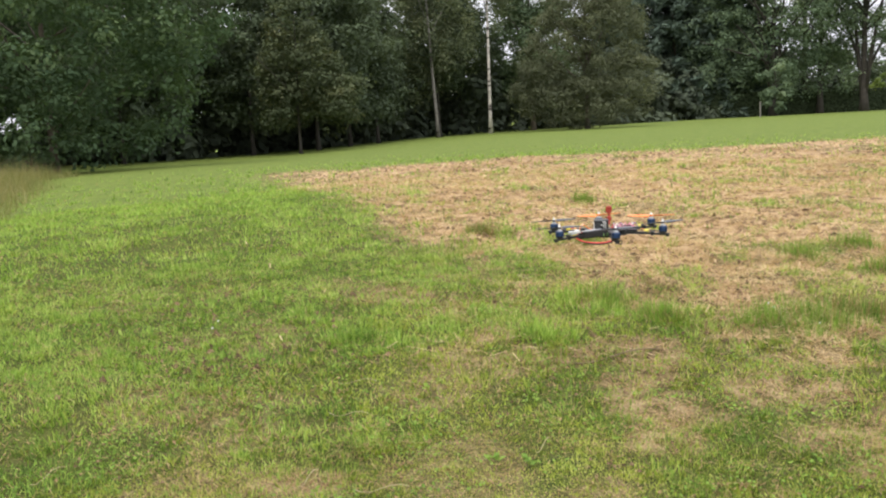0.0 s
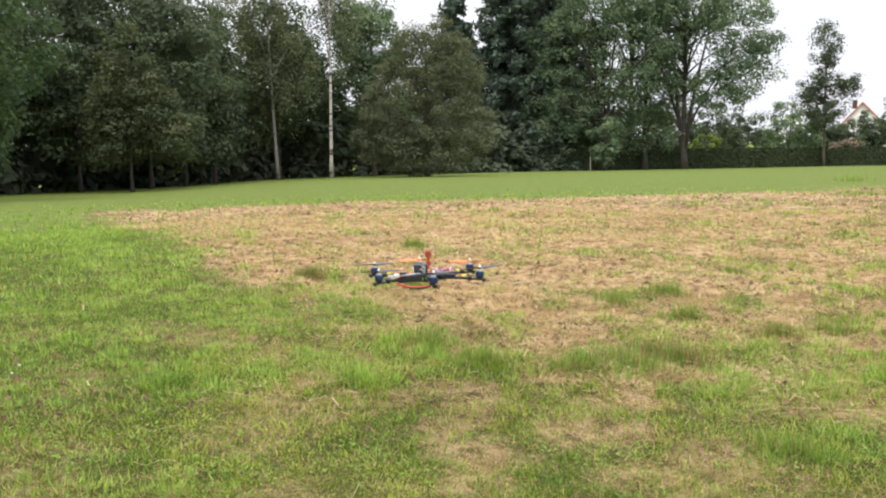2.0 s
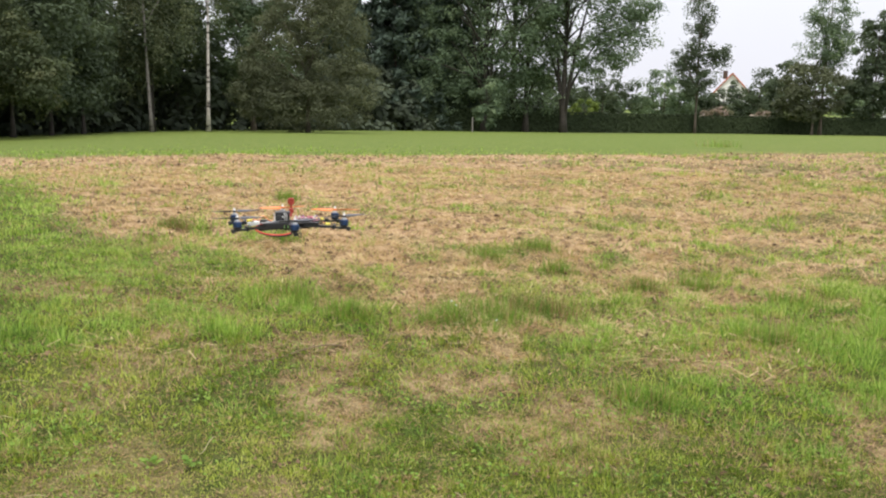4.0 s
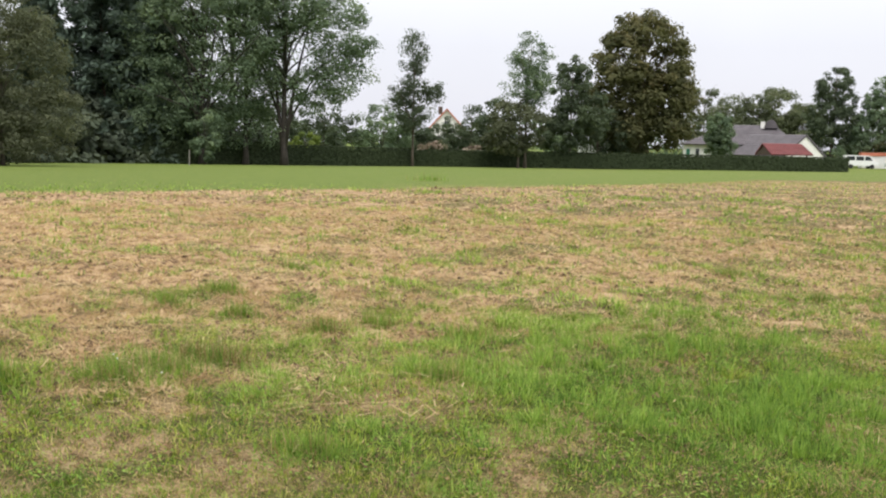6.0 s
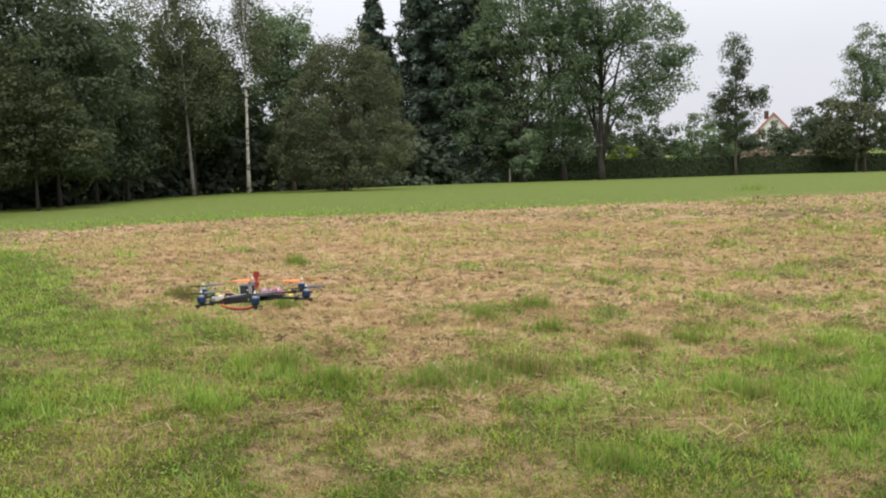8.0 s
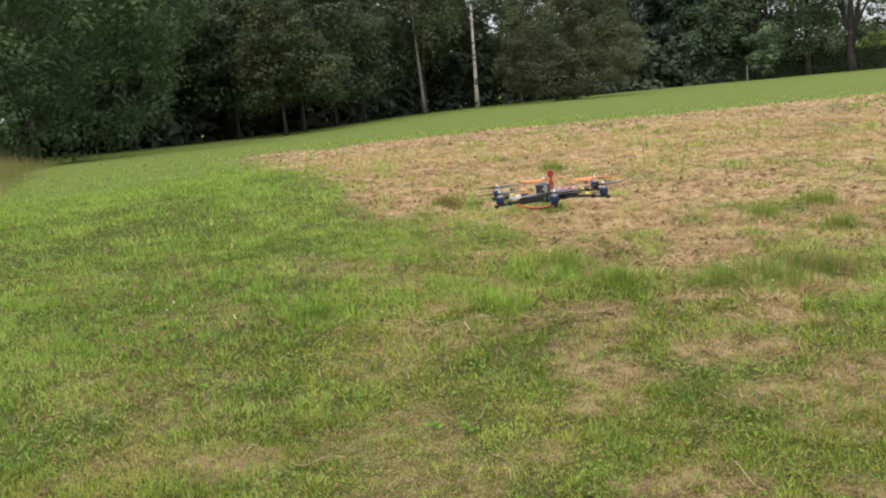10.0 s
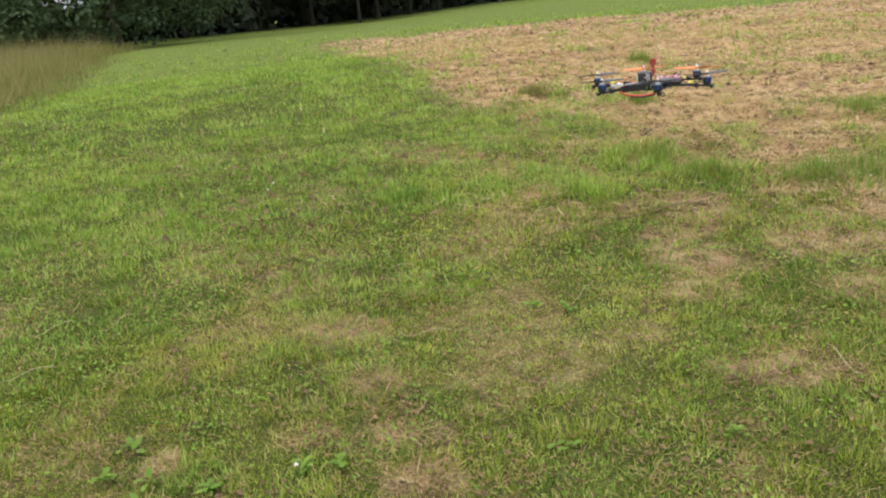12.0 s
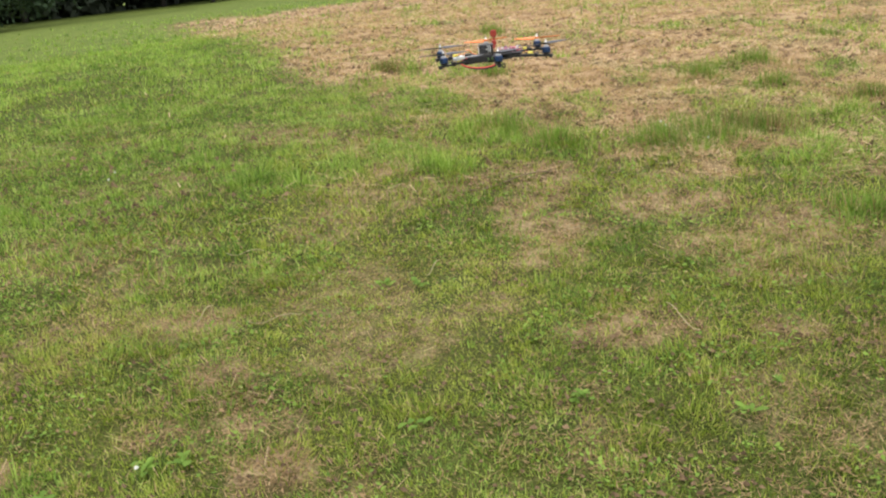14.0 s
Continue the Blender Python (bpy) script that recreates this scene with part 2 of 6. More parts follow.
def ground_material():
    m, nt, bsdf, links = material("meadow_soil_and_thatch")
    at = nt.nodes.new("ShaderNodeAttribute")
    at.attribute_name = "dry"
    big, mid, fine = noise_node(nt, 0.35, 5), noise_node(nt, 5.0, 6), noise_node(nt, 95.0, 8)
    # soil and thatch greens, their low stops darkened to stand for shade between blades
    green = ramp(nt, fine.outputs["Fac"], [(0.4, (0.013, 0.016, 0.005)), (0.48, (0.048, 0.056, 0.013)), (0.56, (0.058, 0.086, 0.014)), (0.64, (0.11, 0.13, 0.026))])
    clod = noise_node(nt, 9.0, 7)
    both = nt.nodes.new("ShaderNodeMath")
    both.operation = "MULTIPLY_ADD"
    links.new(fine.outputs["Fac"], both.inputs[0])
    both.inputs[1].default_value = 0.55
    links.new(clod.outputs["Fac"], both.inputs[2])
    straw = ramp(nt, both.outputs[0], [(0.62, (0.11, 0.066, 0.04)), (0.71, (0.23, 0.146, 0.085)), (0.8, (0.37, 0.25, 0.145)), (0.9, (0.49, 0.35, 0.21))])
    warm = nt.nodes.new("ShaderNodeMix")
    warm.data_type = "RGBA"
    links.new(big.outputs["Fac"], warm.inputs["Factor"])
    links.new(green.outputs[0], warm.inputs["A"])
    g2 = ramp(nt, mid.outputs["Fac"], [(0.3, (0.034, 0.053, 0.01)), (0.5, (0.064, 0.066, 0.018)), (0.7, (0.086, 0.108, 0.02))])
    links.new(g2.outputs[0], warm.inputs["B"])
    # the edge between green and straw breaks up at blade size
    jit = nt.nodes.new("ShaderNodeMath")
    jit.operation = "MULTIPLY_ADD"
    links.new(fine.outputs["Fac"], jit.inputs[0])
    jit.inputs[1].default_value = 0.9
    jit.inputs[2].default_value = -0.45
    s = nt.nodes.new("ShaderNodeMath")
    s.operation = "ADD"
    s.use_clamp = True
    links.new(at.outputs["Fac"], s.inputs[0])
    links.new(jit.outputs[0], s.inputs[1])
    mix = nt.nodes.new("ShaderNodeMix")
    mix.data_type = "RGBA"
    links.new(s.outputs[0], mix.inputs["Factor"])
    # lighter green that sets in with distance, where the blades thin out
    far = nt.nodes.new("ShaderNodeAttribute")
    far.attribute_name = "unmown"
    long = ramp(nt, mid.outputs["Fac"], [(0.3, (0.08, 0.122, 0.026)), (0.52, (0.112, 0.154, 0.032)), (0.7, (0.145, 0.18, 0.04))])
    sward = nt.nodes.new("ShaderNodeMix")
    sward.data_type = "RGBA"
    links.new(far.outputs["Fac"], sward.inputs["Factor"])
    links.new(warm.outputs["Result"], sward.inputs["A"])
    links.new(long.outputs[0], sward.inputs["B"])
    links.new(sward.outputs["Result"], mix.inputs["A"])
    links.new(straw.outputs[0], mix.inputs["B"])
    links.new(mix.outputs["Result"], bsdf.inputs["Base Color"])
    bsdf.inputs["Roughness"].default_value = 0.95
    bsdf.inputs["Specular IOR Level"].default_value = 0.1
    b = nt.nodes.new("ShaderNodeBump")
    b.inputs["Strength"].default_value = 0.6
    b.inputs["Distance"].default_value = 0.03
    links.new(fine.outputs["Fac"], b.inputs["Height"])
    links.new(b.outputs[0], bsdf.inputs["Normal"])
    return m


M_GROUND = ground_material()
M_GRASS = leaf_material("grass_blades", [(0.0, (0.09, 0.142, 0.028)), (0.18, (0.238, 0.314, 0.05)), (0.34, (0.39, 0.456, 0.082)), (0.48, (0.5, 0.54, 0.16)), (0.56, (0.19, 0.115, 0.066)), (0.66, (0.39, 0.264, 0.15)), (0.82, (0.525, 0.382, 0.222)), (1.0, (0.65, 0.51, 0.325))], 0.42, 0.65, 0.1)
M_GRASS_COOL = leaf_material("cool_green_grass_blades", [(0.0, (0.086, 0.158, 0.031)), (0.18, (0.204, 0.33, 0.06)), (0.34, (0.326, 0.46, 0.096)), (0.48, (0.46, 0.53, 0.16)), (0.56, (0.19, 0.115, 0.066)), (0.66, (0.39, 0.264, 0.15)), (0.82, (0.525, 0.382, 0.222)), (1.0, (0.65, 0.51, 0.325))], 0.42, 0.65, 0.1)
M_LEAF_DARK = leaf_material("dark_green_leaves", [(0.0, (0.058, 0.078, 0.052)), (0.6, (0.096, 0.126, 0.076)), (1.0, (0.152, 0.186, 0.110))], 0.4)
M_LEAF_ALDER = leaf_material("dark_alder_leaves", [(0.0, (0.050, 0.084, 0.046)), (0.6, (0.088, 0.136, 0.068)), (1.0, (0.160, 0.216, 0.106))], 0.45)
M_LEAF_OLIVE = leaf_material("olive_willow_leaves", [(0.0, (0.076, 0.088, 0.056)), (0.6, (0.126, 0.140, 0.084)), (1.0, (0.190, 0.200, 0.118))], 0.4)
M_LEAF_GREEN = leaf_material("green_leaves", [(0.0, (0.084, 0.126, 0.078)), (0.6, (0.156, 0.214, 0.126)), (1.0, (0.27, 0.34, 0.2))], 0.4)
M_LEAF_BIRCH_HAZE = leaf_material("birch_and_hazed_far_leaves", [(0.0, (0.082, 0.102, 0.060)), (0.6, (0.148, 0.172, 0.098)), (1.0, (0.240, 0.256, 0.150))], 0.4)
M_LEAF_LINDEN = leaf_material("bronze_green_linden_leaves", [(0.0, (0.066, 0.076, 0.036)), (0.55, (0.116, 0.118, 0.054)), (1.0, (0.205, 0.172, 0.084))], 0.4)
M_LEAF_LIGHT = leaf_material("yellow_green_leaves", [(0.0, (0.117, 0.169, 0.039)), (1.0, (0.260, 0.325, 0.078))], 0.3)
M_LEAF_RUST = leaf_material("yellowing_maple_leaves", [(0.0, (0.054, 0.074, 0.042)), (0.6, (0.096, 0.116, 0.062)), (1.0, (0.170, 0.168, 0.088))], 0.45)
M_NEEDLE = leaf_material("spruce_needles", [(0.0, (0.048, 0.070, 0.056)), (1.0, (0.112, 0.150, 0.112))], 0.15)
# undergrowth leaves, with the shade inside the wood put into their colour
M_LEAF_SHADE = leaf_material("shade_dark_undergrowth_leaves", [(0.0, (0.052, 0.066, 0.050)), (1.0, (0.110, 0.134, 0.087))], 0.25)
M_HEDGE = leaf_material("clipped_hedge_leaves", [(0.0, (0.026, 0.038, 0.018)), (1.0, (0.058, 0.078, 0.036))], 0.1)
M_TALLGRASS = leaf_material("tall_seeding_grass", [(0.0, (0.128, 0.160, 0.045)), (0.6, (0.230, 0.210, 0.083)), (1.0, (0.319, 0.268, 0.140))], 0.35, 0.6)
M_BLOSSOM = leaf_material("pale_blossom", [(0.0, (0.07, 0.1, 0.04)), (0.5, (0.3, 0.22, 0.18)), (1.0, (0.75, 0.68, 0.64))], 0.2)
M_BARK = surface("grey_brown_bark", (0.05, 0.04, 0.03), (0.14, 0.11, 0.085), 3.0, 0.9, bump=0.6)
# the same bark at less than half the brightness
M_BARK_DARK = surface("dark_grey_brown_bark", (0.022, 0.019, 0.016), (0.06, 0.05, 0.042), 3.0, 0.9, bump=0.6)
M_WOOD_POST = surface("weathered_post_wood", (0.13, 0.12, 0.105), (0.24, 0.22, 0.2), 8.0, 0.85)


M_BIRCH_LIMB = surface("grey_birch_limbs", (0.1, 0.09, 0.08), (0.26, 0.24, 0.22), 3.0, 0.85)


def birch_bark(name, k):
    m, nt, bsdf, links = material(name)
    tc = nt.nodes.new("ShaderNodeTexCoord")
    mp = nt.nodes.new("ShaderNodeMapping")
    mp.inputs["Scale"].default_value = (2.0, 2.0, 4.5)
    links.new(tc.outputs["Object"], mp.inputs[0])
    n = nt.nodes.new("ShaderNodeTexNoise")
    n.inputs["Scale"].default_value = 1.0
    n.inputs["Detail"].default_value = 5
    links.new(mp.outputs[0], n.inputs["Vector"])
    r = ramp(nt, n.outputs["Fac"], [(0.36, (0.06, 0.05, 0.045)), (0.46, (0.5 * k, 0.46 * k, 0.42 * k)), (0.75, (0.74 * k, 0.7 * k, 0.65 * k))])
    links.new(r.outputs[0], bsdf.inputs["Base Color"])
    bsdf.inputs["Roughness"].default_value = 0.75
    return m


M_BIRCH = birch_bark("white_birch_bark", 1.0)
M_BIRCH_OLD = birch_bark("greyed_birch_bark", 0.3)
M_RENDERED = surface("white_rendered_wall", (0.66, 0.65, 0.62), (0.82, 0.81, 0.79), 0.6, 0.9)
M_ROOF_GREY = surface("grey_concrete_roof_tiles", (0.066, 0.058, 0.066), (0.128, 0.114, 0.124), 0.9, 0.8)
M_ROOF_RED = surface("red_clay_roof_tiles", (0.11, 0.026, 0.028), (0.17, 0.045, 0.044), 0.9, 0.8)
M_ROOF_BRICK = surface("orange_red_roof_tiles", (0.4, 0.12, 0.07), (0.55, 0.2, 0.12), 0.9, 0.8)
M_DARK_TIMBER = surface("dark_brown_timber", (0.04, 0.025, 0.018), (0.09, 0.06, 0.04), 3.0, 0.8)
M_GLASS = surface("dark_window_glass", (0.02, 0.024, 0.03), (0.035, 0.04, 0.046), 2.0, 0.12, bump=0.0)
M_CARWHITE = surface("white_car_paint", (0.74, 0.75, 0.75), (0.82, 0.82, 0.82), 0.6, 0.25, bump=0.0)
M_CARSILVER = surface("pale_silver_green_car_paint", (0.5, 0.55, 0.52), (0.62, 0.66, 0.63), 0.6, 0.3, 0.3, bump=0.0)
M_TYRE = surface("black_tyre_rubber", (0.015, 0.015, 0.015), (0.03, 0.03, 0.03), 20, 0.85)
M_RIM = surface("grey_alloy", (0.4, 0.4, 0.42), (0.6, 0.6, 0.62), 20, 0.35, 0.8)
M_BLACK = surface("matt_black_carbon", (0.012, 0.012, 0.013), (0.03, 0.03, 0.032), 60, 0.5, bump=0.05)
M_BLACKPLASTIC = surface("black_plastic", (0.01, 0.01, 0.012), (0.022, 0.022, 0.025), 50, 0.35, bump=0.03)
M_BLUE = surface("blue_anodised_aluminium", (0.006, 0.022, 0.07), (0.012, 0.045, 0.135), 40, 0.46, 0.3, bump=0.03)
M_SILVER = surface("brushed_silver_metal", (0.55, 0.55, 0.56), (0.78, 0.78, 0.78), 60, 0.3, 0.9, bump=0.03)
M_ORANGE = surface("orange_nylon_propeller", (0.78, 0.16, 0.03), (0.92, 0.27, 0.07), 25, 0.45, bump=0.03)
M_PROPDARK = surface("dark_grey_nylon_propeller", (0.035, 0.035, 0.045), (0.075, 0.075, 0.09), 25, 0.45, bump=0.03)
M_RED = surface("red_silicone_wire", (0.55, 0.03, 0.03), (0.72, 0.07, 0.06), 40, 0.45, bump=0.03)
M_REDORANGE = surface("red_antenna_plastic", (0.25, 0.02, 0.012), (0.36, 0.045, 0.028), 40, 0.4, bump=0.03)
M_YELLOW = surface("yellow_heat_shrink", (0.75, 0.62, 0.05), (0.9, 0.8, 0.2), 40, 0.45, bump=0.03)
M_WHITEP = surface("off_white_plastic", (0.62, 0.62, 0.6), (0.8, 0.8, 0.78), 40, 0.45, bump=0.03)
M_GREYLABEL = surface("grey_foil_label", (0.32, 0.33, 0.36), (0.5, 0.5, 0.54), 40, 0.35, 0.2, bump=0.03)
M_PINK = surface("pink_wire", (0.55, 0.16, 0.25), (0.75, 0.3, 0.4), 40, 0.5, bump=0.0)
M_PURPLE = surface("violet_wire", (0.12, 0.06, 0.3), (0.22, 0.12, 0.45), 40, 0.5, bump=0.0)
M_GREENPCB = surface("green_label", (0.18, 0.4, 0.1), (0.3, 0.55, 0.18), 40, 0.5, bump=0.0)


# ---- mesh helpers ----
def mesh_of(name, verts, faces, mat, smooth_shade=False):
    me = bpy.data.meshes.new(name)
    me.from_pydata([tuple(v) for v in verts], [], faces)
    me.materials.append(mat)
    if smooth_shade:
        me.polygons.foreach_set("use_smooth", [True] * len(me.polygons))
    me.update()
    return me


def soup(name, corners, mat, tone):
    """A mesh of loose facets: corners (n, k, 3), tone (n,) kept on each facet's corners."""
    n, k, _ = corners.shape
    me = bpy.data.meshes.new(name)
    me.vertices.add(n * k)
    me.vertices.foreach_set("co", corners.astype(np.float32).ravel())
    me.loops.add(n * k)
    me.loops.foreach_set("vertex_index", np.arange(n * k, dtype=np.int32))
    me.polygons.add(n)
    me.polygons.foreach_set("loop_start", np.arange(n, dtype=np.int32) * k)
    me.update(calc_edges=True)
    at = me.attributes.new("tone", "FLOAT", "POINT")
    at.data.foreach_set("value", np.repeat(np.clip(tone, 0, 1), k).astype(np.float32))
    me.materials.append(mat)
    return me


def part(name, me, parent, label=""):
    ob = new(name, me)
    ob.parent = parent
    if label:
        ob["label"] = label
    return ob


def base(name, x, y, z, label, category, group="", kind="", turn=0.0):
    ob = new(name)
    ob.matrix_world = pose(x, y, z, 0, 0, turn)
    return tagged(ob, label, category, group, kind)


def tube(points, radii, sides=8, closed=True):
    """Vertices and faces of a tapered tube along points."""
    pts = [Vector(p) for p in points]
    verts, faces = [], []
    side = None
    for i, p in enumerate(pts):
        d = (pts[min(i + 1, len(pts) - 1)] - pts[max(i - 1, 0)]).normalized()
        ref = Vector((0, 0, 1)) if abs(d.z) < 0.9 else Vector((1, 0, 0))
        if side is None:
            side = d.cross(ref).normalized()
        side = (side - d * side.dot(d)).normalized()
        up = d.cross(side)
        for k in range(sides):
            a = 2 * math.pi * k / sides
            verts.append(p + (side * math.cos(a) + up * math.sin(a)) * radii[i])
    for i in range(len(pts) - 1):
        for k in range(sides):
            k2 = (k + 1) % sides
            faces.append((i * sides + k, i * sides + k2, (i + 1) * sides + k2, (i + 1) * sides + k))
    if closed:
        faces.append(tuple(range(sides))[::-1])
        n = (len(pts) - 1) * sides
        faces.append(tuple(range(n, n + sides)))
    return verts, faces


def joined(pieces):
    verts, faces = [], []
    for v, f in pieces:
        o = len(verts)
        verts += list(v)
        faces += [tuple(i + o for i in q) for q in f]
    return verts, faces


def lathe(profile, sides=20):
    """Turned about z: profile of (radius, height) from bottom to top, capped."""
    verts, faces = [], []
    for r, z in profile:
        for k in range(sides):
            a = 2 * math.pi * k / sides
            verts.append((r * math.cos(a), r * math.sin(a), z))
    for i in range(len(profile) - 1):
        for k in range(sides):
            k2 = (k + 1) % sides
            faces.append((i * sides + k, i * sides + k2, (i + 1) * sides + k2, (i + 1) * sides + k))
    faces.append(tuple(range(sides))[::-1])
    n = (len(profile) - 1) * sides
    faces.append(tuple(range(n, n + sides)))
    return verts, faces


def rounded_box(sx, sy, sz, bevel=0.003, segments=2):
    bm = bmesh.new()
    bmesh.ops.create_cube(bm, size=1)
    bmesh.ops.scale(bm, vec=(sx, sy, sz), verts=bm.verts)
    if bevel:
        bmesh.ops.bevel(bm, geom=bm.edges[:], offset=bevel, segments=segments, affect="EDGES", profile=0.6)
    bm.verts.index_update()
    out = [v.co.copy() for v in bm.verts], [tuple(v.index for v in f.verts) for f in bm.faces]
    bm.free()
    return out


def moved(piece, m):
    return [m @ Vector(v) for v in piece[0]], piece[1]


def prism(outline, depth):
    """An outline in x and z, drawn out along y by depth, centred."""
    n = len(outline)
    verts = [(x, -depth / 2, z) for x, z in outline] + [(x, depth / 2, z) for x, z in outline]
    faces = [tuple(range(n)), tuple(range(n, 2 * n))[::-1]]
    faces += [(i, i + n, (i + 1) % n + n, (i + 1) % n) for i in range(n)]
    return verts, faces


def relief(x, y):
    """Humps and clods of the mown ground."""
    r = np.hypot(x, y)
    zone = straw_zone(x, y)
    return 0.06 * (fbm(x, y, 1.1, 31) - 0.5) * smooth(60, 10, r) + (0.035 + 0.075 * zone) * (fbm(x, y, 0.34, 33, 2) - 0.5) * smooth(26, 8, r)


# ---- the meadow: one sheet out to the horizon ----
def build_ground():
    rings = np.concatenate([[0.0], np.geomspace(0.25, 1.6, 6), np.arange(1.75, 12, 0.105), np.geomspace(12, 60, 130)[1:], np.geomspace(60, 4000, 40)[1:]])
    fan = np.sort(np.concatenate([np.radians(np.arange(-90, 46, 0.7)), np.radians(np.arange(47.5, 270, 2.5))]))
    rr, aa = np.meshgrid(rings[1:], fan, indexing="ij")
    x, y = np.sin(aa) * rr, np.cos(aa) * rr
    z = ground_z(x, y) + relief(x, y)
    n, k = rr.shape
    verts = np.stack([x, y, z], -1).reshape(-1, 3)
    verts = np.concatenate([[[0, 0, float(ground_z(0, 0) + relief(0, 0))]], verts])
    i, j = np.meshgrid(np.arange(n - 1), np.arange(k), indexing="ij")
    j2 = (j + 1) % k
    quads = np.stack([1 + i * k + j, 1 + i * k + j2, 1 + (i + 1) * k + j2, 1 + (i + 1) * k + j], -1).reshape(-1, 4)
    faces = [tuple(q) for q in quads.tolist()] + [(0, 1 + c, 1 + (c + 1) % k)[::-1] for c in range(k)]
    me = mesh_of("ground", verts.tolist(), faces, M_GROUND, True)
    at = me.attributes.new("dry", "FLOAT", "POINT")
    at.data.foreach_set("value", np.asarray(dryness(verts[:, 0], verts[:, 1]), np.float32))
    # grows with distance from the origin, outside the straw
    at = me.attributes.new("unmown", "FLOAT", "POINT")
    at.data.foreach_set("value", np.asarray(smooth(8, 17, np.hypot(verts[:, 0], verts[:, 1])) * (1 - straw_zone(verts[:, 0], verts[:, 1])), np.float32))
    return tagged(new("ground", me), "mown meadow with straw-coloured hay stubble and green strips", "meadow", kind="structure")


build_ground()


def lift(x, y):
    return ground_z(x, y) + relief(x, y)


def sward(near, far, count, length, width, seed, label):
    """Mown grass in a ring round the camera: short blades leaning every way, closer and longer in tufts, with dead tan ones lying flat."""
    rng = np.random.default_rng(seed)
    r = np.sqrt(rng.uniform(near**2, far**2, count))
    a = rng.uniform(-96, 44, count)
    edge = smooth(-96, -80, a) * smooth(44, 28, a)
    x, y = np.sin(np.radians(a)) * r, np.cos(np.radians(a)) * r
    # tufts: a share of the blades gathers towards points of its own, strewn over two meshes of cells that lie askew
    cell = width * 30 + 0.04
    way = np.where(rng.random(count) < 0.5, 0.35, 1.15)
    u, v = x * np.cos(way) + y * np.sin(way), y * np.cos(way) - x * np.sin(way)
    gx, gy = np.floor(u / cell), np.floor(v / cell)
    own = hashed(gx, gy, 3)
    ku, kv = (gx + 0.1 + 0.8 * hashed(gx, gy, 1)) * cell, (gy + 0.1 + 0.8 * hashed(gx, gy, 2)) * cell
    kx, ky = ku * np.cos(way) - kv * np.sin(way), kv * np.cos(way) + ku * np.sin(way)
    draw = np.where(own > 0.5, 0.42 * own * rng.random(count) ** 0.6, 0.0)
    x, y = x + (kx - x) * draw, y + (ky - y) * draw
    dry, lush, zone = dryness(x, y), lushness(x, y), straw_zone(x, y)
    bare = smooth(0.35, 0.7, dry) * (1 - zone)
    keep = rng.random(count) < edge * (1 - 0.4 * bare) * (zone + (1 - zone) * smooth(24, 11, r)) * (1 - 0.4 * smooth(16, 34, r))
    x, y, kx, ky, own, dry, lush, zone, r = (v[keep] for v in (x, y, kx, ky, own, dry, lush, zone, r))
    n = len(x)
    thatch = smooth(0.52, 0.66, fbm(x, y, 0.24, 92, 3)) * (0.45 + 0.55 * smooth(-8, -3.5, x))
    sprig = smooth(0.44, 0.6, fbm(x, y, 0.34, 94, 3)) * (1.15 - dry) * (0.35 + 0.9 * own) > 0.25 * rng.random(n) + 0.17
    isdry = rng.random(n) < np.where(zone > 0.5, np.where(sprig, 0.28, 0.955 - 0.045 * smooth(-5, -1, x)), 0.075 + 0.6 * dry + 0.2 * thatch)
    tuft = np.clip((own - 0.45) / 0.55, 0, 1) * (0.5 + 0.5 * smooth(0.4, 0.65, fbm(x, y, 0.5, 93)))
    h = length * rng.uniform(0.5, 1.35, n) * (0.72 + 0.55 * tuft + 0.45 * lush + 0.25 * zone)
    moss = patches(x, y, MOSS_SPOTS, 68)
    h = h * (1 - 0.35 * moss)
    flat = np.where(isdry, rng.uniform(0.95, 1.52, n), rng.uniform(0.3, 1.35, n) * (1 - 0.35 * tuft))
    turn = np.where(isdry | (rng.random(n) < 0.4), rng.uniform(0, 2 * np.pi, n), np.arctan2(y - ky, x - kx) + rng.normal(0, 0.6, n))
    dx, dy, ts, tc = np.cos(turn), np.sin(turn), np.sin(flat), np.cos(flat)
    w = width * rng.uniform(0.6, 1.4, n) * np.where(isdry, 0.62, 1.0)
    p = np.stack([x, y, lift(x, y) - 0.004 + np.where(isdry, 0.022 * rng.random(n), 0)], -1)
    ax, st = np.stack([dx * ts, dy * ts, tc], -1), np.stack([-dy, dx, 0 * dx], -1)
    twist = rng.normal(0, 0.5, n)[:, None]
    st = st * np.cos(twist) + np.array([0, 0, 1.0]) * np.sin(twist)
    tip = p + ax * h[:, None]
    corners = np.stack([p - st * (w * 0.5)[:, None], p + st * (w * 0.5)[:, None], tip], 1)
    green = (0.18 + 0.155 * rng.normal(size=n) + 0.2 * (vnoise(x, y, 0.5, 12) - 0.5) + 0.2 * (vnoise(x, y, 0.13, 14) - 0.5) + 0.08 * (vnoise(x, y, 1.4, 13) - 0.5)
             + 0.14 * (own - 0.5) * (r > 6) + 0.13 * moss + 0.02 * zone + 0.05 * smooth(12, 16, r) + 0.045 * smooth(-2.4, -3.6, x) - 0.13 * smooth(-0.9, 0.6, x) * (1 - zone) * smooth(14, 9, r))
    tan = 0.58 + 0.07 * zone + (0.2 + 0.2 * zone) * rng.random(n) * np.clip(0.3 + 1.4 * vnoise(x, y, 0.25, 19), 0.3, 1.25)
    tone = np.where(isdry, tan, np.clip(green, 0.0, 0.47 - 0.13 * smooth(7, 12, r) * (1 - zone)))
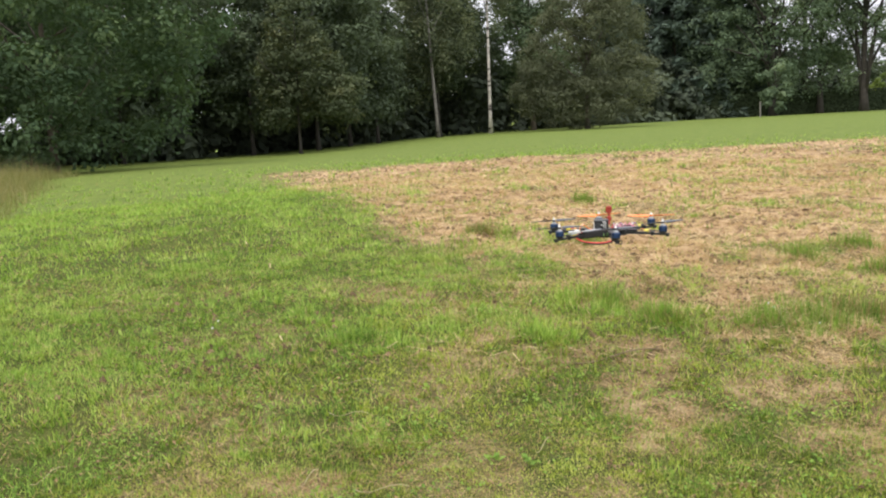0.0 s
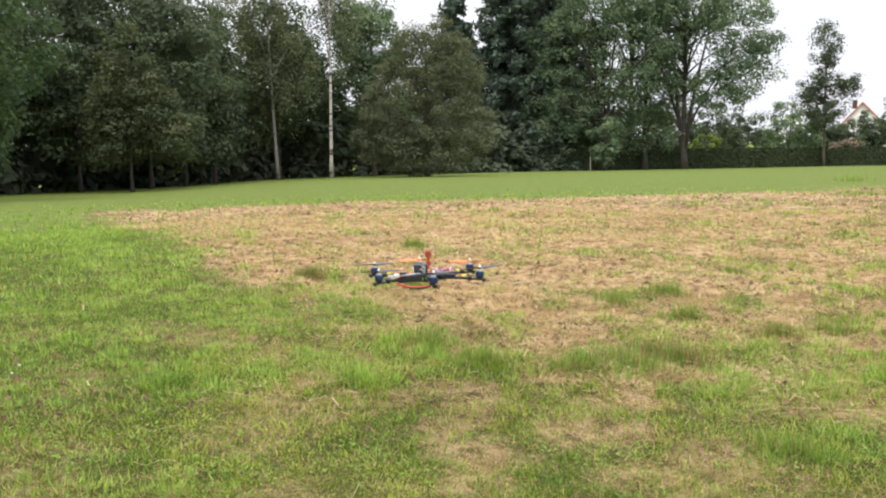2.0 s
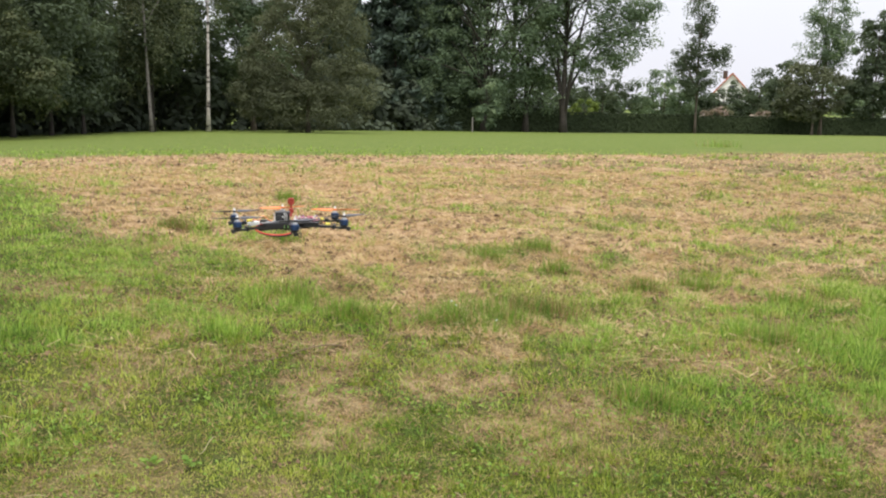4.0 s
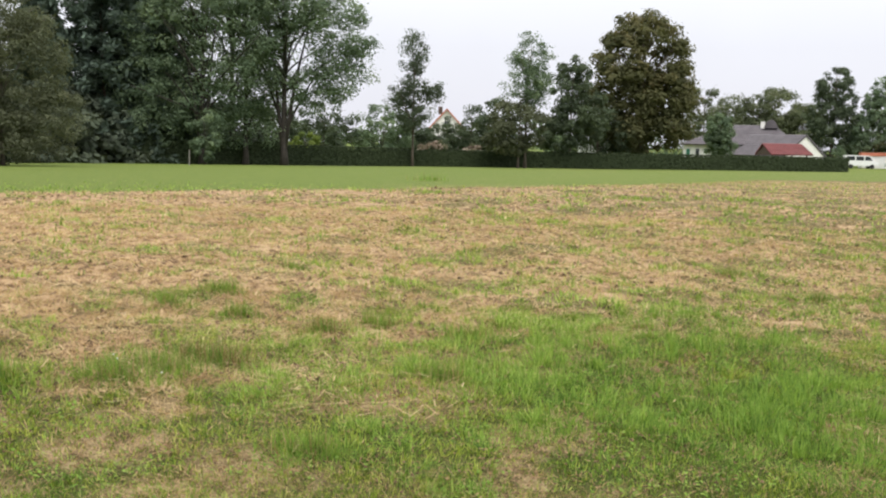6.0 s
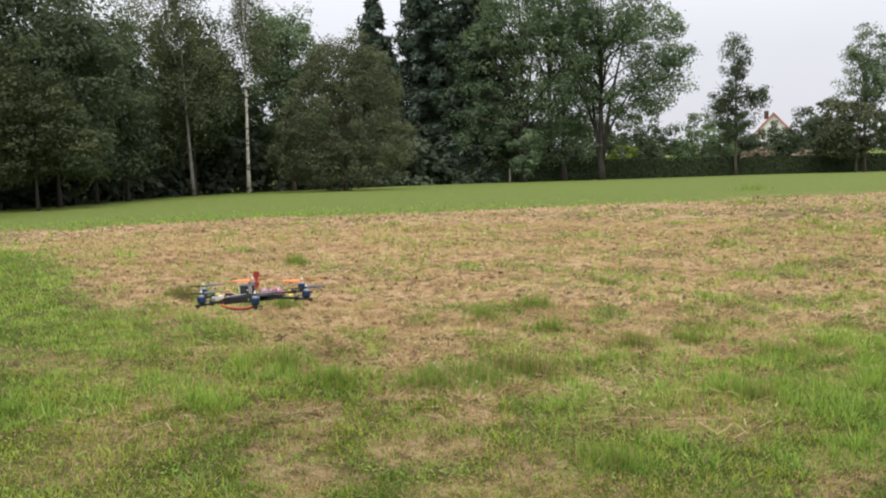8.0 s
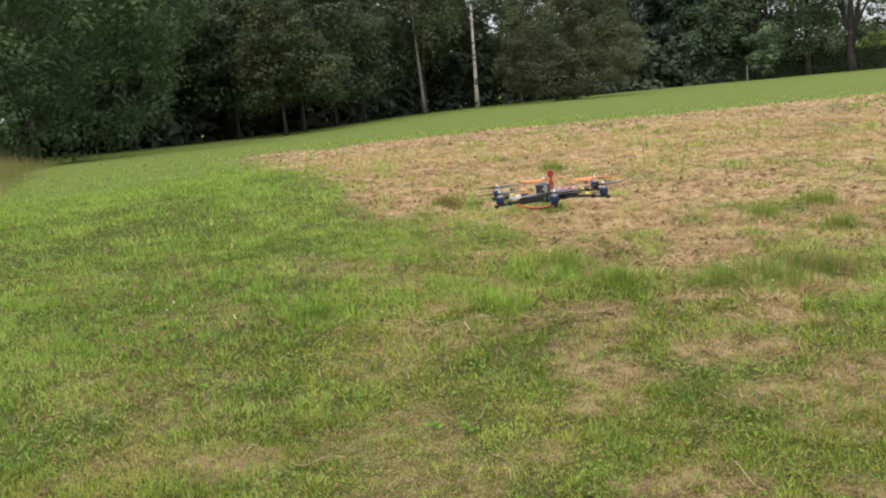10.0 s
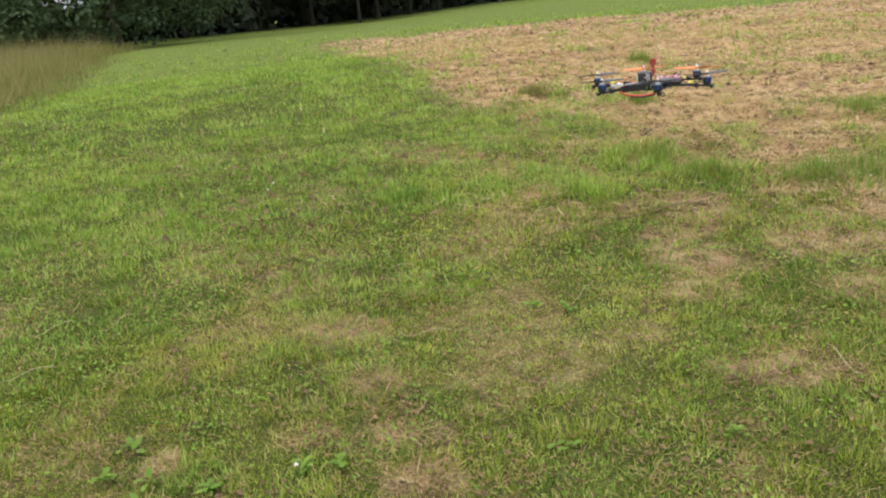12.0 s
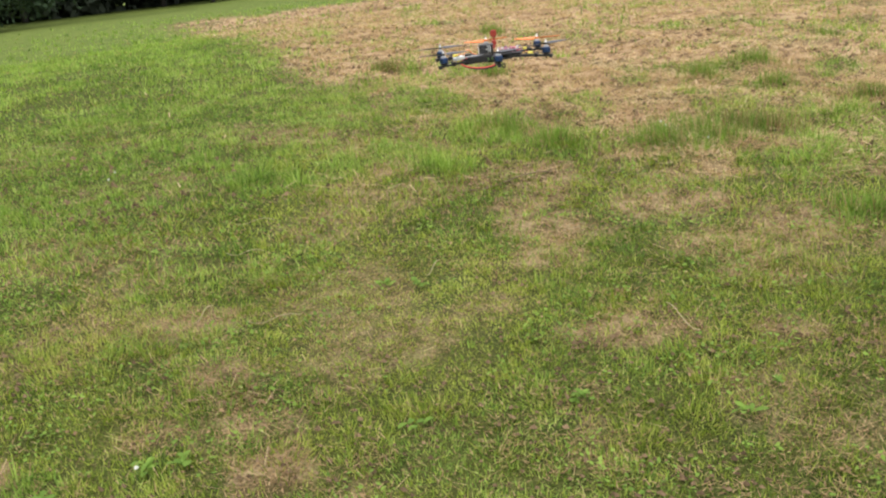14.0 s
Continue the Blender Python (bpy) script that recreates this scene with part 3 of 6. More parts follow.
    # the strip beside the wood and the lush patch grow a cooler green
    cool = smooth(-2.8, -6.2, x + 1.5 * (vnoise(x, y, 1.1, 17) - 0.5)) + 0.9 * smooth(0.3, 0.8, lush) + 0.45 * smooth(0.5, 0.62, fbm(x, y, 0.6, 18)) + 0.55 * zone + 0.5 * smooth(3.0, 2.2, r) * smooth(-1.2, -2.2, x) - moss > 0.2 + 0.6 * rng.random(n)
    for mat, pick in ((M_GRASS, ~cool), (M_GRASS_COOL, cool)):
        tagged(new("grass", soup("grass", corners[pick], mat, tone[pick])), label, "grass", kind="stuff")


sward(1.4, 4.2, 340000, 0.037, 0.0048, 11, "short mown green grass mixed with dead tan blades")
sward(4.2, 8.0, 345000, 0.047, 0.0071, 12, "short mown grass with tufts and worn dry spots")
sward(8.0, 14.5, 250000, 0.06, 0.0115, 13, "short mown grass and dry hay stubble")
sward(14.5, 40.0, 135000, 0.07, 0.023, 14, "hay stubble and short grass further off")


def clumps(near, far, count, per, height, width, share, seed, label):
    """Thicker tufts of coarse grass with arching blades, gathered in patches."""
    rng = np.random.default_rng(seed)
    r = np.sqrt(rng.uniform(near**2, far**2, count))
    a = np.radians(rng.uniform(-84, 32, count))
    cx, cy = np.sin(a) * r, np.cos(a) * r
    crowd = share * smooth(0.38, 0.7, fbm(cx, cy, 0.6, 101)) * (0.45 + 0.55 * smooth(-4.5, 1.5, cx)) * (1 - 0.4 * dryness(cx, cy)) + 0.6 * lushness(cx, cy)
    keep = rng.random(count) < crowd
    cx, cy = cx[keep], cy[keep]
    big = rng.uniform(0.55, 1.3, len(cx)) * (0.75 + 1.0 * lushness(cx, cy))
    own = rng.random(len(cx))
    k = np.repeat(np.arange(len(cx)), per)
    n = len(k)
    turn = rng.uniform(0, 2 * np.pi, n)
    d = np.stack([np.cos(turn), np.sin(turn), 0 * turn], -1)
    s = np.stack([-np.sin(turn), np.cos(turn), 0 * turn], -1)
    x, y = cx[k] + d[:, 0] * 0.07 * rng.random(n), cy[k] + d[:, 1] * 0.07 * rng.random(n)
    p = np.stack([x, y, lift(x, y) - 0.005], -1)
    h = (height * big[k] * rng.uniform(0.5, 1.15, n))[:, None]
    out = rng.uniform(0.1, 0.9, n)[:, None]
    w = (width * rng.uniform(0.6, 1.2, n))[:, None]
    up = np.array([0, 0, 1.0])
    tip = p + up * h * (0.95 - 0.4 * out) + d * h * out
    corners = np.stack([p - s * w * 0.5, p + s * w * 0.5, tip], 1)
    tone = 0.02 + 0.12 * own[k] + (0.36 - 0.14 * smooth(-0.9, 0.6, cx[k])) * rng.random(n) ** 1.4
    tagged(new("grass_clumps", soup("grass_clumps", corners, M_GRASS_COOL, np.minimum(tone, 0.47))), label, "grass", kind="stuff")


clumps(1.6, 6.0, 9000, 14, 0.055, 0.0055, 0.4, 15, "thicker tufts of coarse green grass")
clumps(5.0, 10.0, 7000, 20, 0.085, 0.008, 1.0, 16, "tufts of coarse green grass standing in the stubble")
clumps(10.0, 19.0, 11000, 8, 0.1, 0.016, 1.0, 17, "tufts of coarse green grass further off in the stubble")


def herbs():
    """Clover, daisy and plantain leaves between the blades, in loose patches, too many to count."""
    rng = np.random.default_rng(18)
    n = 70000
    r = 1.6 + 6.4 * rng.random(n) ** 0.8
    a = np.radians(rng.uniform(-84, 32, n))
    x, y = np.sin(a) * r, np.cos(a) * r
    keep = rng.random(n) < smooth(0.42, 0.62, fbm(x, y, 0.28, 110)) * (1 - 0.9 * straw_zone(x, y))
    x, y, r = x[keep], y[keep], r[keep]
    n = len(x)
    t = rng.uniform(0, 6.28, n)
    tilt = rng.normal(0, 0.35, n)
    d = np.stack([np.cos(t) * np.cos(tilt), np.sin(t) * np.cos(tilt), np.sin(tilt)], -1)
    s = np.stack([-np.sin(t), np.cos(t), rng.normal(0, 0.3, n)], -1)
    l = (rng.uniform(0.005, 0.013, n) * (0.8 + 0.06 * r))[:, None]
    p = np.stack([x, y, lift(x, y) + rng.uniform(0.01, 0.036, n)], -1)
    corners = np.stack([p - d * l, p - s * l * 0.55 + d * l * 0.2, p + d * l * 0.8, p + s * l * 0.55 + d * l * 0.2], 1)
    tone = 0.2 * vnoise(x, y, 0.16, 111) + 0.12 * rng.random(n)
    brown = rng.random(n) < 0.14
    tagged(new("herbs", soup("herbs", corners, M_GRASS_COOL, np.where(brown, 0.55 + 0.12 * rng.random(n), tone))), "small clover and daisy leaves between the grass blades", "herbs", kind="stuff")


herbs()


def scatter(name, xs, ys, height, width, lean, tones, seed, mat, label, category, dead=0.0):
    """Loose upright stalks rooted at given places."""
    rng = np.random.default_rng(seed)
    n = len(xs)
    turn = rng.uniform(0, 2 * np.pi, n)
    d = np.stack([np.cos(turn), np.sin(turn), 0 * turn], -1)
    st = np.stack([-np.sin(turn), np.cos(turn), 0 * turn], -1)
    h = height * rng.uniform(0.55, 1.15, n)
    p = np.stack([xs, ys, lift(xs, ys) - 0.01], -1)
    k = lean * rng.random(n)
    tip = p + np.stack([0 * h, 0 * h, h * (1 - 0.35 * k)], -1) + d * (k * h)[:, None]
    w = width * rng.uniform(0.6, 1.3, n)
    corners = np.stack([p - st * w[:, None] * 0.5, p + st * w[:, None] * 0.5, tip], 1)
    tone = np.where(rng.random(n) < dead, rng.uniform(0.56, 0.8, n), rng.uniform(*tones, n))
    return tagged(new(name, soup(name, corners, mat, tone)), label, category, kind="stuff")


# ---- trees ----
def leaf_facets(centers, size, rng, up=0.5, long=1.0, out=None):
    """Pointed leaf sprays at the centres: rhombs that face roughly outwards and up."""
    n = len(centers)
    nor = rng.normal(size=(n, 3)) * 0.28
    nor[:, 2] += up
    if out is not None:
        nor += out
    nor /= np.linalg.norm(nor, axis=1)[:, None]
    t = np.cross(nor, rng.normal(size=(n, 3)))
    t /= np.linalg.norm(t, axis=1)[:, None] + 1e-9
    b = np.cross(nor, t)
    s = (size * rng.uniform(0.5, 1.35, n))[:, None]
    return np.stack([centers - t * s * 0.62 * long, centers - b * s * 0.33 + t * s * 0.05, centers + t * s * 0.62 * long, centers + b * s * 0.33 + t * s * 0.05], 1)


def boughs(centers, reach, per, rng, flat=0.75, droop=0.0):
    """Leaf places and outward directions round bough centres: each bough a ragged dome of sprays."""
    k = np.repeat(np.arange(len(centers)), per)
    d = rng.normal(size=(len(k), 3))
    d /= np.linalg.norm(d, axis=1)[:, None]
    d[:, 2] = np.where(rng.random(len(k)) < 0.35, np.abs(d[:, 2]), d[:, 2])
    ragged = 0.35 + 0.65 * rng.random(len(k)) ** 0.5 + 0.25 * np.abs(rng.normal(size=len(k))) * (rng.random(len(k)) < 0.2)
    p = centers[k] + d * (reach[k] * ragged)[:, None] * np.array([1, 1, flat])
    p[:, 2] -= droop * np.abs(rng.normal(size=len(k))) * reach[k]
    return p, d, k


def crown_mesh(name, lobes, clumps, leaves, clump_r, size, mat, seed, hollow=0.5, droop=0.0, up=0.4, long=1.0, flat=0.75):
    """A crown of boughs of leaf sprays, set through ellipsoid lobes (x, y, z, rx, ry, rz), thicker towards the outside."""
    rng = np.random.default_rng(seed)
    lob = np.array(lobes, float)
    count = max(20, clumps // 3)
    weight = (lob[:, 3] * lob[:, 4] * lob[:, 5]) ** (2 / 3)
    pick = rng.choice(len(lob), count, p=weight / weight.sum())
    d = rng.normal(size=(count, 3))
    d /= np.linalg.norm(d, axis=1)[:, None]
    r = (hollow + (1 - hollow) * rng.random(count) ** 0.6) * (0.9 + 0.2 * rng.random(count))
    c = lob[pick, :3] + d * r[:, None] * lob[pick, 3:]
    reach = clump_r * rng.uniform(0.8, 1.8, count)
    p, out, k = boughs(c, reach, leaves * 3, rng, flat, droop)
    tone_c = rng.normal(0.45, 0.17, count)
    tone = tone_c[k] + rng.normal(0, 0.09, len(k))
    return soup(name, leaf_facets(p, size, rng, up, long, out * 0.9), mat, tone)


def add_trunk(ob, height, radius, mat, rng, limbs=(), lean=(0, 0), sides=9, top=0.15, wobble=0.12):
    """A tapered, slightly crooked trunk under ob, with limbs given as (start height, reach x, reach y, end height, radius)."""
    pts, rad = [], []
    steps = 12
    wx, wy = rng.uniform(-1, 1, 2)
    for i in range(steps + 1):
        f = i / steps
        pts.append((lean[0] * f + wobble * math.sin(3.1 * f + wx) * f, lean[1] * f + wobble * math.sin(2.3 * f + wy) * f, height * f - 0.15 * (i == 0)))
        flare = 1 + 0.5 * max(0, 1 - f * 14)
        rad.append(radius * flare * (1 - (1 - top) * f))
    trunk = part("trunk", mesh_of("trunk", *tube(pts, rad, sides), mat, True), ob)
    for h0, rx, ry, h1, r in limbs:
        f = min(1, h0 / height)
        i = min(steps - 1, int(f * steps))
        q = f * steps - i
        s = [pts[i][c] + (pts[i + 1][c] - pts[i][c]) * q for c in range(3)]
        lp, lr = [], []
        for k in range(6):
            g = k / 5
            lp.append((s[0] + rx * g + 0.1 * math.sin(4 * g + rx), s[1] + ry * g, s[2] + (h1 - h0) * g**0.85))
            lr.append(r * (1 - 0.8 * g))
        part("limb", mesh_of("limb", *tube(lp, lr, 6), M_BIRCH_LIMB if mat in (M_BIRCH, M_BIRCH_OLD) else mat, True), trunk)
    return trunk


def auto_limbs(rng, height, start, spread, count, radius, rise=0.35):
    out = []
    for _ in range(count):
        h0 = rng.uniform(start, height * 0.85)
        a, reach = rng.uniform(0, 6.28), spread * rng.uniform(0.45, 0.95) * (1.1 - 0.5 * h0 / height)
        out.append((h0, reach * math.cos(a), reach * math.sin(a), h0 + rise * height * rng.uniform(0.4, 1.0), radius * rng.uniform(0.5, 1)))
    return out


def tree(name, x, y, height, lobes, clumps, leaves, leaf, mat, label, category="tree", clump_r=0.7, trunk_r=0.2, bark=None, seed=1, limbs=10,
         limb_start=0.3, trunk_top=0.85, group="", lean=(0, 0), stems=(), **kw):
    """A whole tree at its foot: trunk with limbs, and crown. Lobes are given from the foot up."""
    rng = np.random.default_rng(seed)
    ob = base(name, x, y, gz(x, y), label, category, group)
    spread = max(abs(l[0]) + l[3] for l in lobes)
    th = height * trunk_top
    add_trunk(ob, th, trunk_r, bark or M_BARK, rng, auto_limbs(rng, th, height * limb_start, spread, limbs, trunk_r * 0.42) + list(stems), lean)
    part("crown", crown_mesh("crown", lobes, clumps, leaves, clump_r, leaf, mat, seed, **kw), ob)
    return ob


def spruce(x, y, height, spread, seed, label):
    """A spruce: whorls of drooping boughs hung with needle sprays, from a spire down."""
    rng = np.random.default_rng(seed)
    ob = base("spruce", x, y, gz(x, y), label, "spruce", "spruces in the wood")
    add_trunk(ob, height * 0.98, height * 0.014, M_BARK, rng, (), top=0.06, wobble=0.05)
    centers = []
    h = height * 0.06
    while h < height * 0.985:
        f = h / height
        reach = spread * (1 - f) ** 0.8 * rng.uniform(0.86, 1.1) + 0.12
        for k in range(int(3 + 4 * (1 - f))):
            a = rng.uniform(0, 6.28)
            m = int(18 * reach + 6)
            g = rng.random(m) ** 0.7
            rr = g * reach * rng.uniform(0.72, 1.18)
            sideways = rng.normal(0, 0.16, m) * (0.4 + g) * min(1.0, reach * 0.5)
            drop = -0.28 * reach * g + 0.16 * reach * g**2.5 - np.abs(rng.normal(0, 0.5, m)) * (0.35 + 0.65 * (1 - f))
            centers.append(np.stack([rr * math.cos(a) - sideways * math.sin(a), rr * math.sin(a) + sideways * math.cos(a), h + drop], -1))
        h += height * 0.0105 * rng.uniform(0.7, 1.3)
    c = np.concatenate(centers)
    part("crown", soup("crown", leaf_facets(c, 0.33, rng, 0.3, 2.0), M_NEEDLE, rng.normal(0.45, 0.2, len(c))), ob)
    return ob


# the wood on the left of the meadow: crowns over a dark, open floor
tree("alder_bush", -28.0, 12.6, 10.0, [(0.4, 0.2, 5.4, 4.3, 4.1, 3.6), (1.9, 2.6, 5.2, 2.3, 2.3, 3.0), (-3, -2, 4.6, 3.4, 3.2, 3.4), (1.6, -2.4, 3.8, 2.9, 2.7, 2.8), (-0.6, 1, 8.0, 3.2, 3.0, 2.2), (1.4, 2.6, 7.4, 2.2, 2.2, 2.0), (1.6, 1.4, 2.6, 2.3, 2.3, 2.2), (-2, -2.0, 2.0, 3.2, 3.2, 1.9), (1.2, -1.6, 1.4, 2.6, 2.5, 1.3)], 2300, 32, 0.13,
     M_LEAF_ALDER, "broad dark green alder thicket, leafy down to the tall grass", "tree", 0.42, 0.13, seed=3, limbs=14, limb_start=0.08, hollow=0.74)
tree("alder_bush", -33.5, 8.5, 8.0, [(0, 0, 4.8, 4.4, 4.4, 3.6), (2.4, -1.5, 2.8, 3, 3, 2.6)], 620, 22, 0.17, M_LEAF_ALDER, "green alder thicket at the edge of the wood", "tree", 0.5, 0.14, seed=4, limb_start=0.1)
tree("alder", -36.4, 15.6, 12.4, [(0, 0, 9.2, 2.8, 2.8, 3.0), (0.6, 1.0, 6.4, 3.2, 3.0, 3.0), (-0.5, -1.6, 7.4, 3.0, 3.0, 3.4), (-1.5, -5.0, 8.0, 2.8, 3.4, 3.2), (0.8, 0.8, 3.4, 2.6, 2.6, 2.0)], 900, 24, 0.19, M_LEAF_DARK, "tall dark green tree rising behind the alder thicket", "tree", 0.6, 0.18, seed=57, bark=M_BARK_DARK)
tree("alder", -38.6, 20.6, 11.8, [(0, 0, 8.8, 2.2, 2.2, 2.8), (0.4, 0, 6.0, 2.8, 2.6, 2.8), (1.6, 1.8, 6.6, 2.0, 2.0, 2.4), (0.8, 0.6, 3.2, 2.2, 2.2, 1.8)], 620, 26, 0.19, M_LEAF_DARK, "tall dark green tree beside the alder thicket", "tree", 0.6, 0.1, seed=58, limb_start=0.4, bark=M_BARK_DARK)
tree("birch", -41.0, 25.2, 12.6, [(0, 0, 10.0, 1.4, 1.4, 2.5), (0.3, 0, 7.0, 1.9, 1.8, 2.6)], 340, 22, 0.16, M_LEAF_BIRCH_HAZE, "slender airy birch among darker trees", "birch", 0.5, 0.12, M_BIRCH, seed=5, droop=0.5)
tree("alder", -37.6, 26.8, 11.0, [(0, 0, 8.8, 1.7, 1.7, 2.2), (0.6, 1.4, 7.8, 1.7, 1.8, 2.2), (-0.4, 0, 6.0, 2.5, 2.3, 2.6), (0.8, -1.4, 6.4, 1.8, 1.8, 2.4), (0.3, 0.2, 3.2, 2.2, 2.2, 1.8)], 700, 28, 0.18, M_LEAF_DARK, "dark green pointed alder in the wood", "tree", 0.55, 0.1, seed=6, limb_start=0.4, bark=M_BARK_DARK)
tree("alder", -36.6, 30.0, 10.6, [(0, 0, 7.9, 2.2, 2.2, 2.5), (-0.8, 0, 5.6, 2.6, 2.5, 2.5), (1.5, 0.6, 5.8, 2.0, 2.0, 2.5), (0.4, 0.2, 3.2, 2.4, 2.4, 1.8)], 740, 28, 0.18, M_LEAF_DARK, "tall dark green leafy tree in the wood", "tree", 0.55, 0.11, seed=7, limb_start=0.4, bark=M_BARK_DARK)
tree("alder", -38.0, 33.4, 10.4, [(0, 0, 8.1, 2.2, 2.2, 2.2), (-1.0, -1.0, 7.4, 1.9, 1.9, 2.1), (0.2, 0, 5.2, 2.4, 2.3, 2.4), (0.4, 0, 3.0, 2.3, 2.3, 1.8)], 640, 28, 0.18, M_LEAF_DARK, "dark green tree with an uneven crown in the wood", "tree", 0.55, 0.11, seed=8, limb_start=0.4, bark=M_BARK_DARK)
tree("maple", -33.0, 26.0, 6.9, [(0, 0, 5.6, 1.0, 1.0, 1.3), (0.1, 0, 4.4, 1.3, 1.3, 1.3), (0.7, 0.5, 3.2, 1.5, 1.4, 1.2), (-0.5, -0.3, 3.2, 1.3, 1.3, 1.2), (1.3, 1.2, 2.2, 1.5, 1.3, 1.0), (-0.4, -0.4, 2.0, 1.3, 1.2, 0.9)], 620, 26, 0.14, M_LEAF_RUST, "small maple with yellowing brownish upper leaves", "maple", 0.42, 0.075, seed=9, limb_start=0.15, bark=M_BARK_DARK)
tree("alder", -38.8, 36.2, 9.8, [(0, 0, 7.3, 1.6, 1.6, 2.2), (0, 0, 5.0, 2.2, 2.2, 2.4), (0.2, 0, 3.0, 2.0, 2.0, 1.8)], 440, 28, 0.18, M_LEAF_DARK, "dark green tree filling the wood behind the birches", "tree", 0.55, 0.11, seed=10, limb_start=0.4, bark=M_BARK_DARK)
tree("birch", -38.4, 40.8, 16.4, [(-0.6, 0, 13.7, 1.7, 1.7, 2.9), (-1.3, -0.4, 10.8, 3.0, 2.4, 3.0), (-2.2, -1.4, 8.0, 2.2, 2.0, 2.6), (-2.1, 0.9, 6.4, 2.3, 2.2, 2.8), (0.9, 0.5, 7.0, 1.5, 1.5, 3.0), (-2.6, 1.2, 3.8, 1.5, 1.5, 1.8)], 1000, 26, 0.13,
     M_LEAF_BIRCH_HAZE, "tall birch with a drooping crown and greyed patchy trunk", "birch", 0.5, 0.105, M_BIRCH_OLD, seed=11, droop=1.1, limb_start=0.35, hollow=0.4, lean=(-0.9, 0))
tree("birch", -37.17, 44.18, 14.4, [(-0.3, 0.6, 12.6, 1.0, 0.9, 2.4), (-0.4, 0.9, 10.2, 1.5, 1.3, 1.9), (0.8, 0.5, 9.0, 0.9, 0.9, 1.5)], 400, 24, 0.12, M_LEAF_BIRCH_HAZE,
     "slim birch with a bright white trunk and sparse crown", "birch", 0.5, 0.115, M_BIRCH, seed=12, droop=1.1, limb_start=0.5, trunk_top=0.97, hollow=0.2, lean=(0.2, 0))
tree("ash_tree", -38.6, 50.4, 12.2, [(0.4, 0, 8.8, 2.4, 2.3, 3.0), (-1.2, 0, 9.6, 1.6, 1.6, 2.6), (1.2, 0, 5.6, 2.3, 2.2, 3.0), (-1.6, 0, 5.4, 2.2, 2.2, 3.0)], 900, 28, 0.19, M_LEAF_GREEN, "full green tree standing behind the white birch", "tree", 0.55, 0.17, seed=13)
tree("alder", -41.5, 46.5, 10.8, [(0, 0, 7.8, 1.8, 1.8, 2.8), (0.3, 0, 5.2, 2.6, 2.4, 2.8)], 460, 26, 0.2, M_LEAF_DARK, "dark green tree filling the gap behind the birches", "tree", 0.55, 0.15, seed=54, bark=M_BARK_DARK)
tree("alder", -40.4, 43.0, 11.6, [(0, 0, 8.4, 2.2, 2.2, 2.6), (0.3, 0, 5.6, 2.8, 2.6, 2.8)], 560, 26, 0.2, M_LEAF_DARK, "dark green tree filling the gap behind the birches", "tree", 0.55, 0.15, seed=55, bark=M_BARK_DARK)
tree("willow_bush", -31.0, 45.5, 9.6, [(0.1, 0.1, 4.8, 3.0, 2.8, 3.7), (0.2, 0.1, 7.1, 1.9, 1.8, 2.1), (1.3, 0.8, 5.0, 2.0, 1.9, 2.8), (-1.3, -0.9, 4.0, 2.0, 1.9, 2.6), (-2.0, -1.3, 2.2, 1.8, 1.7, 1.8), (0, -0.8, 1.5, 3.0, 2.4, 1.4), (1.9, 1.0, 2.4, 1.9, 1.8, 2.0)], 2000, 34, 0.112,
     M_LEAF_OLIVE, "round dense olive-green willow bush", "bush", 0.42, 0.14, seed=14, limb_start=0.06, limbs=14, hollow=0.8)
spruce(-44.9, 71.0, 17.8, 4.4, 15, "dark spruce with a pointed top behind the bushes")
spruce(-41.2, 74.4, 23.0, 6.2, 16, "tall blackish-green spruce in a close pair")
spruce(-38.8, 78.1, 24.3, 7.2, 17, "tall blackish-green spruce in a close pair")
# the big broadleaf group
tree("poplar", -32.6, 75.0, 18.4, [(0, 0, 14.4, 3.8, 3.6, 3.6), (-3.2, 0, 10.5, 3.4, 3.2, 3.8), (2.4, 0, 10.0, 3.0, 3.0, 4.2), (-4.4, -1, 6.0, 3.0, 2.8, 3.2), (0.6, 0, 4.8, 3.0, 2.6, 3.0), (-4.0, 0, 3.2, 3.4, 2.8, 2.2)], 1500, 25, 0.2,
     M_LEAF_GREEN, "broad grey-green tree with sky showing through the crown", "tree", 0.66, 0.3, bark=M_BARK_DARK, seed=18, limbs=24, hollow=0.5, limb_start=0.15, stems=((0.9, 1.4, 0, 12, 0.2), (1.3, -2.0, 0, 11.5, 0.2)))
tree("poplar", -33.2, 83.0, 22.0, [(-2.0, 0, 17.5, 3.0, 3.0, 4.0), (2.2, 0, 17.0, 3.2, 3.0, 4.0), (0, 0, 12.0, 4.4, 4.0, 3.6)], 380, 24, 0.24, M_LEAF_GREEN, "tall grey-green tree at the back of the group", "tree", 0.7, 0.3, bark=M_BARK_DARK, seed=19, limbs=20)
